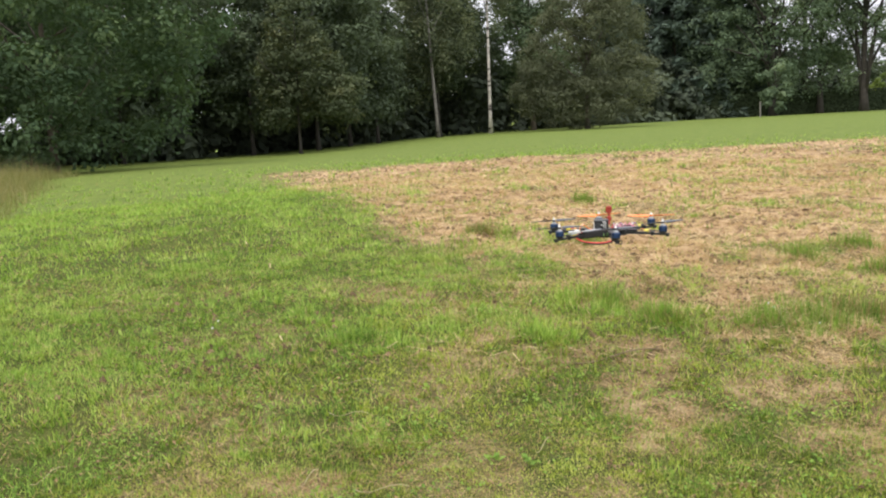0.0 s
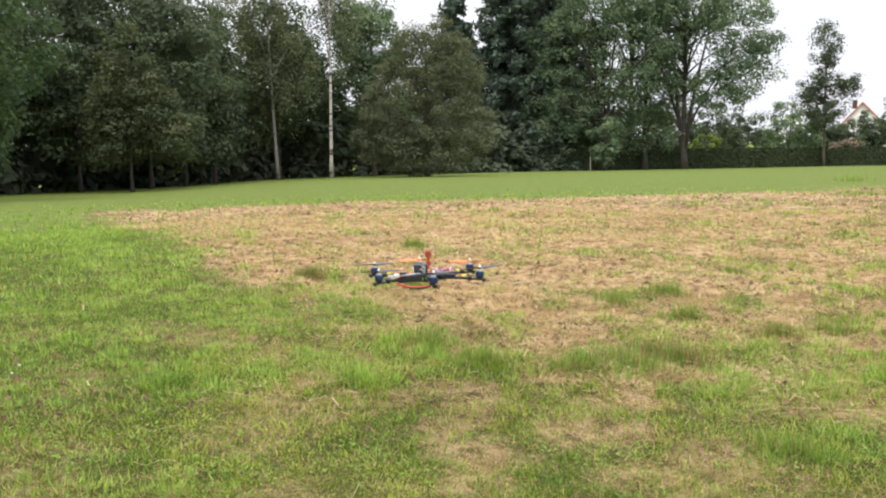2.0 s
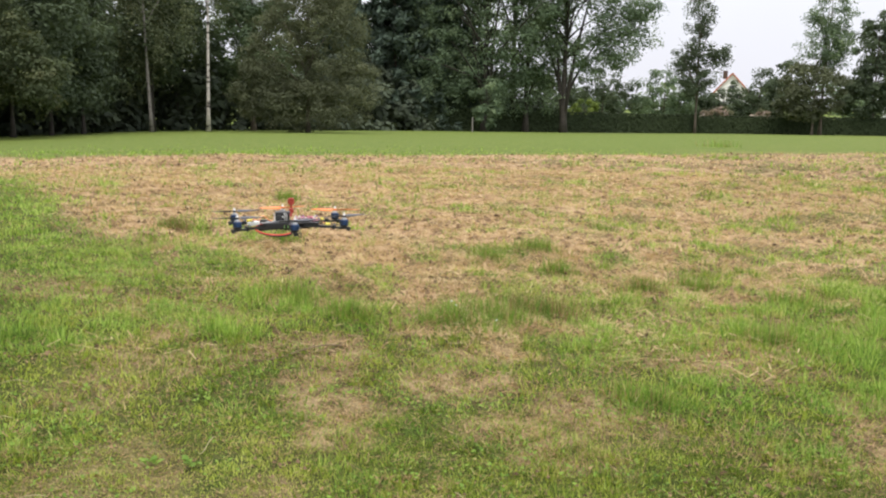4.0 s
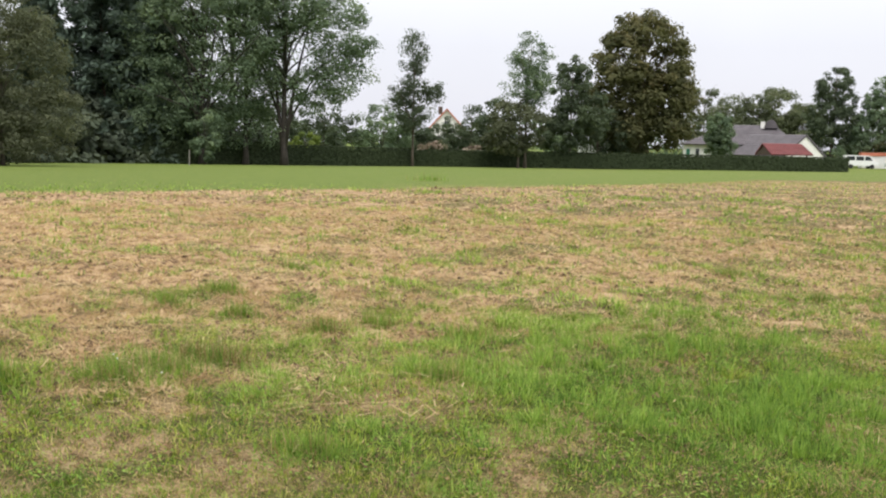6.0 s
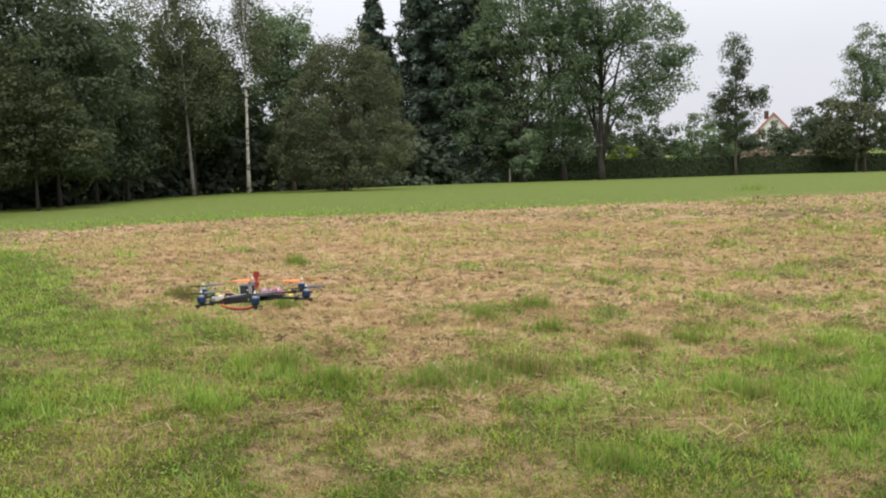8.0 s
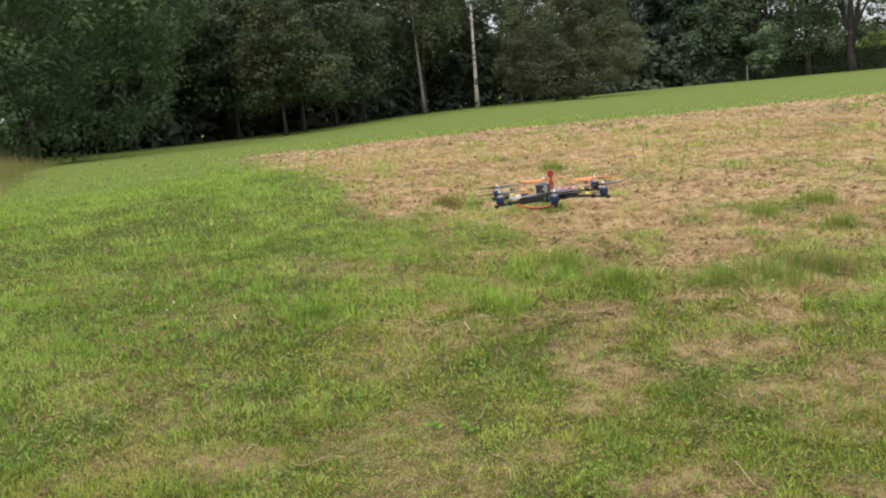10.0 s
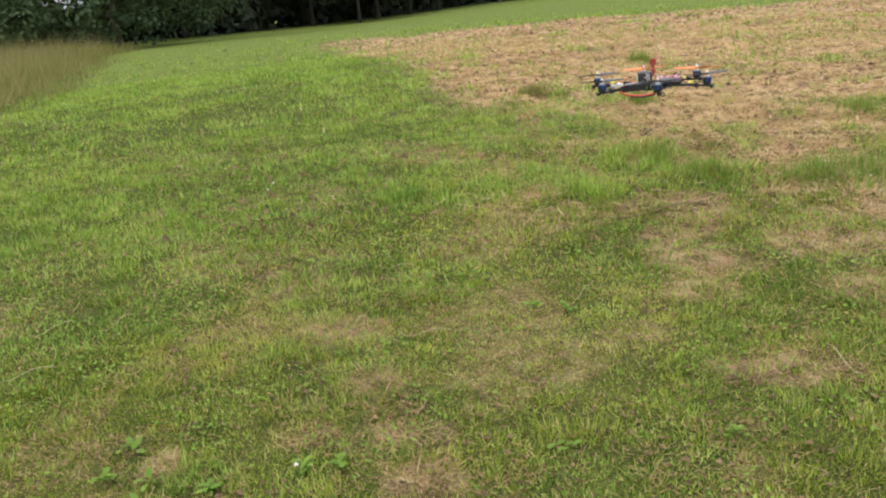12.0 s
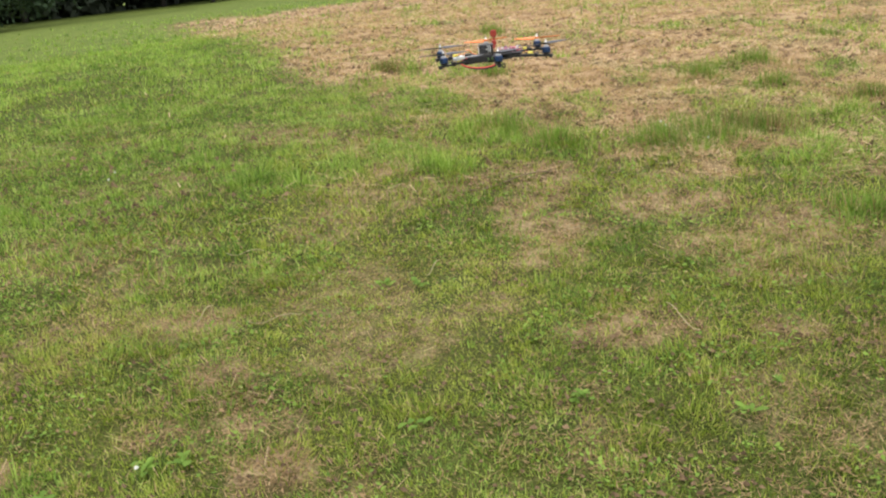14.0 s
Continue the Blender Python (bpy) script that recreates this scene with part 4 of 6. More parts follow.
tree("poplar", -26.6, 78.4, 18.8, [(1.2, 0, 15.0, 3.8, 3.6, 3.8), (4.0, 0, 11.6, 3.2, 3.0, 3.6), (-1.6, 0, 11.4, 3.4, 3.2, 4.0), (5.2, 0, 7.6, 2.6, 2.0, 2.1), (2.6, 0, 6.8, 2.9, 2.4, 2.2), (6.0, 0, 10.8, 1.8, 1.8, 2.0), (-2.4, 1.0, 6.0, 2.6, 2.4, 2.8)], 1500, 25, 0.2,
     M_LEAF_GREEN, "tall grey-green tree with forked trunk and airy crown", "tree", 0.66, 0.3, bark=M_BARK_DARK, seed=20, limbs=26, limb_start=0.3, hollow=0.42, stems=((1.0, -1.5, 0, 11.5, 0.2), (1.3, 2.4, 0, 12.5, 0.21), (2.2, 3.8, 0, 9.5, 0.14), (2.8, -2.8, 0.4, 10.5, 0.14)))
tree("poplar", -29.8, 77.6, 18.8, [(0, 0, 15.2, 3.2, 3.2, 3.4), (0.8, 0, 11.0, 3.2, 3.0, 3.2), (0.2, 0, 7.0, 2.8, 2.6, 3.0), (-0.4, 0.5, 3.8, 3.2, 2.6, 2.4)], 600, 25, 0.21, M_LEAF_GREEN, "grey-green tree inside the big group", "tree", 0.66, 0.24, bark=M_BARK_DARK, seed=21, limbs=18, limb_start=0.15)
tree("elder_bush", -31.0, 71.6, 4.6, [(0, 0, 2.5, 1.2, 1.2, 1.9), (0.2, 0, 1.2, 1.3, 1.3, 1.0)], 110, 24, 0.22, M_LEAF_GREEN, "small leafy shrub under the big trees", "bush", 0.35, 0.06, bark=M_BARK_DARK, seed=22)
tree("young_oak", -18.0, 92.6, 13.7, [(0, 0, 11.2, 1.3, 1.3, 2.5), (0.1, 0, 8.0, 1.4, 1.4, 1.9), (1.7, 0, 7.3, 1.3, 1.2, 1.3), (-1.4, 0, 6.7, 1.4, 1.3, 1.4), (0, 0, 4.9, 2.1, 2.0, 1.7)], 620, 22, 0.17,
     M_LEAF_DARK, "slim young tree with a narrow uneven crown", "tree", 0.45, 0.13, seed=23, limbs=12, hollow=0.2, limb_start=0.25)

# trees behind the hedge
for tx, ty, th, tr, ts, tm in ((-29.6, 100.5, 6.8, 3.6, 31, M_LEAF_DARK), (-23.6, 103.8, 7.0, 3.0, 32, M_LEAF_GREEN), (-14.1, 107.3, 6.8, 2.7, 33, M_LEAF_DARK), (-18.3, 110.0, 4.9, 2.3, 36, M_LEAF_DARK), (-11.8, 109.8, 7.9, 2.8, 34, M_LEAF_DARK),
                               (-22.4, 110.0, 4.5, 2.2, 35, M_LEAF_DARK), (-34.5, 97.5, 6.8, 3.4, 37, M_LEAF_DARK), (0.4, 108.6, 8.6, 3.2, 38, M_LEAF_DARK)):
    tree("garden_tree", tx, ty, th, [(0, 0, th * 0.62, tr * 1.1, tr * 0.9, th * 0.38), (tr * 0.4, 0, th * 0.4, tr * 0.8, tr * 0.8, th * 0.33), (-tr * 0.4, 0, th * 0.38, tr * 0.8, tr * 0.8, th * 0.34)], 270, 24, 0.24,
         tm, "rounded dark green garden tree behind the hedge", "tree", 0.5, 0.12, seed=ts, limb_start=0.15, group="garden trees behind the hedge")
tree("maple", -7.0, 96.9, 14.1, [(0.2, 0, 11.2, 2.1, 2.0, 2.7), (0, 0, 8.2, 2.7, 2.5, 2.3), (1.0, 0, 8.6, 1.9, 1.9, 2.4)], 520, 20, 0.18, M_LEAF_GREEN, "open-crowned tree with sky between its twigs, above the hedge", "tree", 0.5, 0.16, seed=40, limbs=18, hollow=0.35, limb_start=0.4)
tree("hawthorn", -7.6, 95.4, 7.0, [(0, 0, 4.4, 3.2, 3.0, 2.6), (-1.2, 0, 3.0, 2.2, 2.2, 1.9)], 330, 26, 0.26, M_LEAF_OLIVE, "dense olive-green tree close to the hedge", "tree", 0.5, 0.12, seed=41, limb_start=0.15)
tree("maple", -2.6, 102.1, 12.0, [(0, 0, 8.8, 2.5, 2.4, 3.0), (0.8, 0, 5.4, 3.2, 3.0, 2.8), (-0.8, 0, 3.6, 2.8, 2.8, 2.2)], 520, 26, 0.3, M_LEAF_DARK, "dark green tree beside the great linden", "tree", 0.55, 0.16, seed=42, limb_start=0.2)
tree("linden", 5.3, 112.1, 18.0, [(0, 0, 10.2, 6.0, 5.6, 7.2), (0.2, 0, 12.6, 4.9, 4.7, 4.4), (1.4, 0, 7.4, 4.4, 4.3, 4.2), (-1.8, 0, 7.2, 4.7, 4.5, 4.2), (-0.3, 0, 4.6, 5.6, 5.2, 2.8)], 1450, 34, 0.35,
     M_LEAF_LINDEN, "huge round-headed linden with bronze-tinged dense foliage", "linden", 0.75, 0.4, seed=43, limbs=18, hollow=0.86)
tree("garden_shrub", -29.2, 92.8, 3.2, [(0, 0, 2.0, 1.7, 1.5, 1.2)], 110, 22, 0.2, M_LEAF_LIGHT, "yellow-green clipped garden shrub above the hedge", "bush", 0.3, 0.06, seed=44, limb_start=0.1)
tree("rose_bush", -17.2, 99.2, 3.0, [(0, 0, 1.8, 2.0, 1.4, 1.2)], 80, 16, 0.2, M_BLOSSOM, "rambling shrub with pale pinkish blossom behind the hedge", "bush", 0.3, 0.05, seed=45, limb_start=0.1)
tree("rose_bush", -12.8, 100.5, 2.4, [(0, 0, 1.6, 1.0, 0.9, 0.8)], 40, 14, 0.2, M_BLOSSOM, "small shrub with white blossom behind the hedge", "bush", 0.3, 0.05, seed=46, limb_start=0.1)
# far yew, poplar, willows and chestnut take paler leaf colours to stand for haze
tree("yew", 15.4, 121.3, 6.8, [(0, 0, 4.7, 1.7, 1.6, 2.0), (0.1, 0, 3.2, 1.75, 1.7, 1.7)], 420, 26, 0.24, M_LEAF_GREEN, "small dark evergreen tree in front of the white house", "tree", 0.4, 0.1, seed=47, limb_start=0.15, hollow=0.6)
tree("poplar", 20.4, 183.0, 15.4, [(-2.2, 0, 11.0, 1.5, 1.5, 3.6), (1.2, 0, 10.4, 1.5, 1.5, 3.6), (-0.6, 0, 6.4, 4.0, 3.4, 3.6), (0, 0, 3.4, 4.4, 3.6, 3.0)], 420, 24, 0.36, M_LEAF_BIRCH_HAZE, "thin half-bare tree beyond the house", "tree", 0.6, 0.2, seed=48)
tree("willow", 30.0, 187.0, 14.4, [(-4.5, 0, 8.6, 4.2, 4, 3.8), (0.2, 0, 9.0, 4.2, 4, 4.0), (4.6, 0, 10.0, 4.2, 4, 4.2), (-3.4, 0, 4.6, 5.6, 4.4, 3.8), (4.0, 0, 5.0, 5.6, 4.4, 4.2)], 1100, 28, 0.36, M_LEAF_BIRCH_HAZE, "olive-green willows beyond the house", "tree", 0.9, 0.3, seed=49, hollow=0.6)
tree("willow", 39.5, 189.0, 11.4, [(0, 0, 7.0, 4.6, 5, 4.4), (-3, 0, 4.6, 4.4, 4, 4)], 420, 26, 0.45, M_LEAF_BIRCH_HAZE, "olive-green willow in the distance", "tree", 0.9, 0.3, seed=50)
tree("sycamore", 37.1, 156.0, 15.9, [(0.1, 0, 12.8, 2.7, 2.5, 2.7), (0.2, 0, 10.2, 3.5, 3.3, 3.0), (-0.1, 0, 7.6, 3.9, 3.7, 3.0), (0.2, 0, 5.4, 3.8, 3.6, 2.8), (0, 0, 3.2, 3.4, 3.2, 2.2)], 1200, 26, 0.26, M_LEAF_DARK, "dense dark green tree with an oval crown by the houses", "tree", 0.5, 0.25, seed=51, hollow=0.74)
tree("chestnut", 43.5, 154.0, 14.2, [(0, 0, 12.2, 1.2, 1.2, 1.9), (0.1, 0, 10.2, 2.3, 2.2, 2.4), (0.1, 0, 7.8, 3.5, 3.3, 2.8), (0.2, 0, 5.4, 4.6, 4.3, 2.8), (0.1, 0, 3.4, 4.9, 4.4, 2.2)], 1300, 26, 0.26, M_LEAF_GREEN, "dense pyramid-shaped green tree beside the parked vehicles", "tree", 0.5, 0.25, seed=52, hollow=0.76)
tree("garden_shrub", 35.7, 146.0, 2.9, [(0, 0, 2.0, 1.1, 1.1, 1.0)], 60, 22, 0.2, M_LEAF_GREEN, "small clipped round garden shrub beside the house", "bush", 0.25, 0.06, seed=56, limb_start=0.3)
tree("chestnut", 48.8, 147.0, 9.4, [(0, 0, 5.6, 4.2, 4, 3.6)], 260, 26, 0.36, M_LEAF_DARK, "dark green tree at the far road", "tree", 0.6, 0.2, seed=53)


def woods(name, x0, y0, x1, y1, depth, top, count, size, seed, mat, label, reach=0.9):
    """The mass of a wood between two points: boughs of undergrowth and canopy that nobody could count."""
    rng = np.random.default_rng(seed)
    per = 90
    m = count // per
    f, q = rng.random(m), rng.random(m)
    dx, dy = x1 - x0, y1 - y0
    n = math.hypot(dx, dy)
    x = x0 + dx * f - dy / n * depth * q
    y = y0 + dy * f + dx / n * depth * q
    h = top * (0.75 + 0.5 * (vnoise(x, y, 3.0, seed) - 0.5)) * (0.6 + 0.4 * np.sqrt(q))
    z = ground_z(x, y) + h * rng.random(m) ** 1.2
    p, out, k = boughs(np.stack([x, y, z], -1), reach * rng.uniform(0.7, 1.5, m), per, rng)
    tone = rng.normal(0.42, 0.12, m)[k] + rng.normal(0, 0.13, len(k))
    me = soup(name, leaf_facets(p, size, rng, 0.4, 1.0, out * 0.9), mat, tone)
    return tagged(new(name, me), label, "woods", kind="stuff")


# dark leaf masses close the gaps and stand for the wood's shaded interior
woods("undergrowth", -38.5, 2.0, -42.0, 24.0, 6.0, 11.5, 31000, 0.42, 61, M_LEAF_SHADE, "leafy undergrowth coloured dark for the shade inside the wood")
woods("undergrowth", -38.5, 20.0, -42.5, 48.0, 6.0, 10.0, 44000, 0.42, 62, M_LEAF_SHADE, "leafy undergrowth coloured dark for the shade inside the wood")
woods("undergrowth", -40.0, 46.0, -36.5, 74.0, 8.0, 8.0, 24000, 0.44, 63, M_LEAF_SHADE, "leafy undergrowth coloured dark for the shade behind the willow bush")
woods("undergrowth", -40.0, 71.0, -31.5, 92.0, 7.0, 9.0, 23000, 0.44, 64, M_LEAF_SHADE, "shrubs coloured dark for the shade below the big trees")
woods("far_wood", -75.0, 150.0, 90.0, 240.0, 14.0, 9.0, 12000, 0.95, 65, M_LEAF_GREEN, "distant line of trees beyond the houses", 2.0)
woods("far_wood", -110.0, 30.0, -60.0, 150.0, 14.0, 14.0, 14000, 1.1, 66, M_LEAF_DARK, "distant trees behind the wood", 2.4)


def hedge(x0, y0, x1, y1, height, width, count, seed):
    """One straight run of clipped hedge: leafy shell over a dark body."""
    rng = np.random.default_rng(seed)
    n = math.hypot(x1 - x0, y1 - y0)
    ob = base("hedge", x0, y0, gz(x0, y0), "long dark green clipped hedge along the far side of the meadow", "hedge", "hedge runs", turn=math.degrees(math.atan2(y1 - y0, x1 - x0)))
    drop = gz(x1, y1) - gz(x0, y0)
    ins = 0.16
    outline = [(-width / 2 + ins, -0.3), (width / 2 - ins, -0.3), (width / 2 - ins, height - ins - 0.1), (0.2, height - ins), (-0.2, height - ins), (-width / 2 + ins, height - ins - 0.1)]
    steps = 24
    verts, faces = [], []
    for i in range(steps + 1):
        f = i / steps
        verts += [(n * f, a, z + drop * f) for a, z in outline]
    k = len(outline)
    for i in range(steps):
        faces += [(i * k + c, i * k + (c + 1) % k, (i + 1) * k + (c + 1) % k, (i + 1) * k + c) for c in range(k)]
    faces += [tuple(range(k))[::-1], tuple(range(steps * k, steps * k + k))]
    part("body", mesh_of("body", verts, faces, M_HEDGE), ob)
    side = rng.random(count)
    f = rng.random(count)
    across = np.where(side < 0.42, -width / 2, np.where(side < 0.6, width / 2, rng.uniform(-width / 2, width / 2, count)))
    z = np.where(side < 0.6, rng.uniform(0.0, height, count), height) + rng.normal(0, 0.035, count) + 0.07 * (vnoise(f * n, f * 0, 2.5, seed) - 0.5)
    p = np.stack([f * n, across + rng.normal(0, 0.05, count), z + drop * f], -1)
    out = np.stack([0 * f, np.where(side < 0.42, -1.0, np.where(side < 0.6, 1.0, 0.0)), np.where(side < 0.6, 0.1, 1.0)], -1)
    part("foliage", soup("foliage", leaf_facets(p, 0.2, rng, 0.15, 1.0, out), M_HEDGE, rng.normal(0.5, 0.12, count)), ob)
    return ob


hedge(-46.0, 66.0, -28.0, 80.8, 1.95, 1.0, 9000, 71)
hedge(-28.0, 80.8, -18.4, 93.8, 1.78, 1.0, 7000, 72)
hedge(-18.4, 93.8, 29.8, 118.0, 1.68, 1.0, 26000, 73)


# ---- houses and vehicles beyond the hedge ----
def slab(p0, p1, p2, p3, thick=0.18):
    """A roof plane through four corners, with thickness below."""
    a, b, c, d = (Vector(p) for p in (p0, p1, p2, p3))
    n = (b - a).cross(d - a).normalized()
    n = n if n.z > 0 else -n
    v = [a, b, c, d] + [q - n * thick for q in (a, b, c, d)]
    return v, [(0, 1, 2, 3), (7, 6, 5, 4), (0, 4, 5, 1), (1, 5, 6, 2), (2, 6, 7, 3), (3, 7, 4, 0)]


def courses(p0, p1, p2, p3, rows):
    """Raised tile courses on a roof plane from the eave p0-p1 to the ridge p3-p2."""
    a, b, c, d = (Vector(p) for p in (p0, p1, p2, p3))
    n = (b - a).cross(d - a).normalized()
    n = n if n.z > 0 else -n
    out = []
    for i in range(rows):
        f, g = i / rows, (i + 1) / rows
        q0, q1, q2, q3 = a.lerp(d, f), b.lerp(c, f), b.lerp(c, g), a.lerp(d, g)
        up, low = n * 0.06, n * 0.02
        out.append(([q0 + up, q1 + up, q2 + low, q3 + low, q0, q1, q2, q3], [(0, 1, 2, 3), (0, 4, 5, 1), (1, 5, 6, 2), (3, 7, 4, 0)]))
    return joined(out)


def window(name, w, h, x, y, z, parent, turn=0.0):
    win = part(name, mesh_of("window", *rounded_box(w, 0.1, h, 0.01, 1), M_WHITEP), parent)
    win.matrix_basis = pose(x, y, z, 0, 0, turn)
    for k in (-1, 1):
        pane = part("pane", mesh_of("pane", *rounded_box(w * 0.42, 0.03, h * 0.84, 0.004, 1), M_GLASS), win)
        pane.matrix_basis = pose(k * w * 0.23, -0.055, 0)
    return win


def bungalow():
    ob = base("bungalow", 22.0, 138.0, gz(22, 138), "white rendered bungalow with grey tiled hipped and gabled roofs", "house", turn=-6)
    part("wall", mesh_of("wall", *moved(rounded_box(14.6, 8, 3.0, 0.02, 1), pose(-2.0, 5, 1.5)), M_RENDERED), ob)
    # hipped back roof
    e0, e1, r0, r1, zr, ze = -9.7, 6.4, -2.6, 3.4, 6.0, 3.1
    for n0, q in (("roof", ((e0, 0.2, ze), (e1, 0.2, ze), (r1, 5, zr), (r0, 5, zr))), ("roof", ((e1, 9.8, ze), (e0, 9.8, ze), (r0, 5, zr), (r1, 5, zr)))):
        rf = part(n0, mesh_of("roof", *slab(*q), M_ROOF_GREY), ob)
        part("tile_course", mesh_of("tile_course", *courses(*q, 14), M_ROOF_GREY), rf)
    for xe, xr in ((e0, r0), (e1, r1)):
        v = [(xe, 0.2, ze), (xe, 9.8, ze), (xr, 5, zr), (xe, 0.2, ze - 0.18), (xe, 9.8, ze - 0.18), (xr, 5, zr - 0.18)]
        part("roof", mesh_of("roof", v, [(0, 1, 2), (5, 4, 3), (0, 3, 4, 1), (1, 4, 5, 2), (2, 5, 3, 0)], M_ROOF_GREY), ob)
    part("chimney", mesh_of("chimney", *moved(rounded_box(0.6, 0.6, 1.0, 0.02, 1), pose(1.7, 4.2, 6.0)), M_RENDERED), ob)
    part("dormer", mesh_of("dormer", *moved(prism([(-1.0, 0), (1.0, 0), (0.5, 1.0), (0, 1.25), (-0.5, 1.0)], 1.6), pose(2.8, 4.4, 5.6)), M_ROOF_GREY), ob)
    # long front wing, set askew, with its white gable towards the meadow
    wing = pose(6.6, -4.4, 0, 0, 0, -46)
    part("wall", mesh_of("wall", *moved(rounded_box(11.0, 7.2, 1.9, 0.02, 1), wing @ pose(-5.7, 0, 0.95)), M_RENDERED), ob)
    gab = [(-3.8, 0), (3.8, 0), (3.8, 1.75), (0, 4.4), (-3.8, 1.75)]
    part("gable", mesh_of("gable", *moved(prism(gab, 0.3), wing @ pose(0, 0, 0, 0, 0, 90)), M_RENDERED), ob)
    for q in (((-11.4, -4.2, 1.7), (0.3, -4.2, 1.7), (0.3, 0, 4.6), (-11.4, 0, 4.6)), ((0.3, 4.2, 1.7), (-11.4, 4.2, 1.7), (-11.4, 0, 4.6), (0.3, 0, 4.6))):
        q = [tuple(wing @ Vector(c)) for c in q]
        rf = part("roof", mesh_of("roof", *slab(*q), M_ROOF_GREY), ob)
        part("tile_course", mesh_of("tile_course", *courses(*q, 11), M_ROOF_GREY), rf)
    window("window", 0.55, 1.3, -7.3, 0.95, 1.9, ob)
    part("door", mesh_of("door", *moved(rounded_box(0.5, 0.1, 2.0, 0.01, 1), pose(-8.6, 0.95, 1.4)), surface("green_door_paint", (0.02, 0.12, 0.08), (0.04, 0.2, 0.13), 5, 0.5)), ob)
    window("window", 0.9, 1.0, -3.0, 0.95, 2.0, ob)
    return ob


bungalow()


def carport():
    ob = base("carport", 24.3, 127.6, gz(24.3, 127.6), "open timber carport with a dark red tiled roof", "carport", turn=18)
    for k in ((-2.3, -1.8), (2.4, -1.8), (-2.3, 1.8), (2.4, 1.8)):
        part("post", mesh_of("post", *moved(rounded_box(0.16, 0.16, 2.2, 0.01, 1), pose(k[0], k[1], 1.0)), M_DARK_TIMBER), ob)
    for q in (((-2.7, -2.2, 1.9), (3.1, -2.2, 1.9), (2.6, 0, 3.3), (-2.9, 0, 3.3)), ((3.1, 2.2, 1.9), (-2.7, 2.2, 1.9), (-2.9, 0, 3.3), (2.6, 0, 3.3))):
        rf = part("roof", mesh_of("roof", *slab(*q, 0.12), M_ROOF_RED), ob)
        part("tile_course", mesh_of("tile_course", *courses(*q, 9), M_ROOF_RED), rf)
    part("gable", mesh_of("gable", *moved(prism([(-1.9, 1.9), (1.9, 1.9), (0, 3.1)], 0.1), pose(-2.6, 0, 0, 0, 0, 90)), M_DARK_TIMBER), ob)
    part("beam", mesh_of("beam", *moved(rounded_box(4.9, 0.16, 0.2, 0.01, 1), pose(0.05, -1.8, 1.95)), M_DARK_TIMBER), ob)
    return ob


carport()


def gabled_house():
    ob = base("house", -28.7, 184.0, gz(-28.7, 184), "far white gabled house with an orange-red tiled roof", "house", turn=7)
    gab = [(-3.4, 0), (3.4, 0), (3.4, 5.4), (0, 9.0), (-3.4, 5.4)]
    part("wall", mesh_of("wall", *prism(gab, 9.0), M_RENDERED), ob)
    for q in (((-4.0, -4.9, 4.8), (-4.0, 4.9, 4.8), (0, 4.9, 9.15), (0, -4.9, 9.15)), ((4.0, 4.9, 4.8), (4.0, -4.9, 4.8), (0, -4.9, 9.15), (0, 4.9, 9.15))):
        rf = part("roof", mesh_of("roof", *slab(*q), M_ROOF_BRICK), ob)
        part("tile_course", mesh_of("tile_course", *courses(*q, 14), M_ROOF_BRICK), rf)
    part("chimney", mesh_of("chimney", *moved(rounded_box(0.8, 0.8, 1.5, 0.02, 1), pose(-1.4, -1.0, 8.9)), M_DARK_TIMBER), ob)
    window("window", 1.0, 1.2, 0, -4.55, 6.3, ob)
    window("window", 1.0, 1.3, -1.5, -4.55, 3.4, ob)
    return ob


gabled_house()


def low_building():
    ob = base("garage_building", 49.0, 149.2, gz(49, 149.2), "low white flat building with a red tiled parapet", "building", turn=-10)
    part("wall", mesh_of("wall", *moved(rounded_box(18, 5, 2.0, 0.02, 1), pose(0, 0, 1.0)), M_RENDERED), ob)
    part("parapet", mesh_of("parapet", *moved(rounded_box(18.3, 5.3, 0.5, 0.03, 1), pose(0, 0, 2.1)), M_ROOF_BRICK), ob)
    for k in (-5.5, 0, 5.5):
        part("garage_door", mesh_of("garage_door", *moved(rounded_box(2.4, 0.1, 1.7, 0.01, 1), pose(k, -2.5, 0.86)), M_WHITEP), ob)
    return ob


low_building()


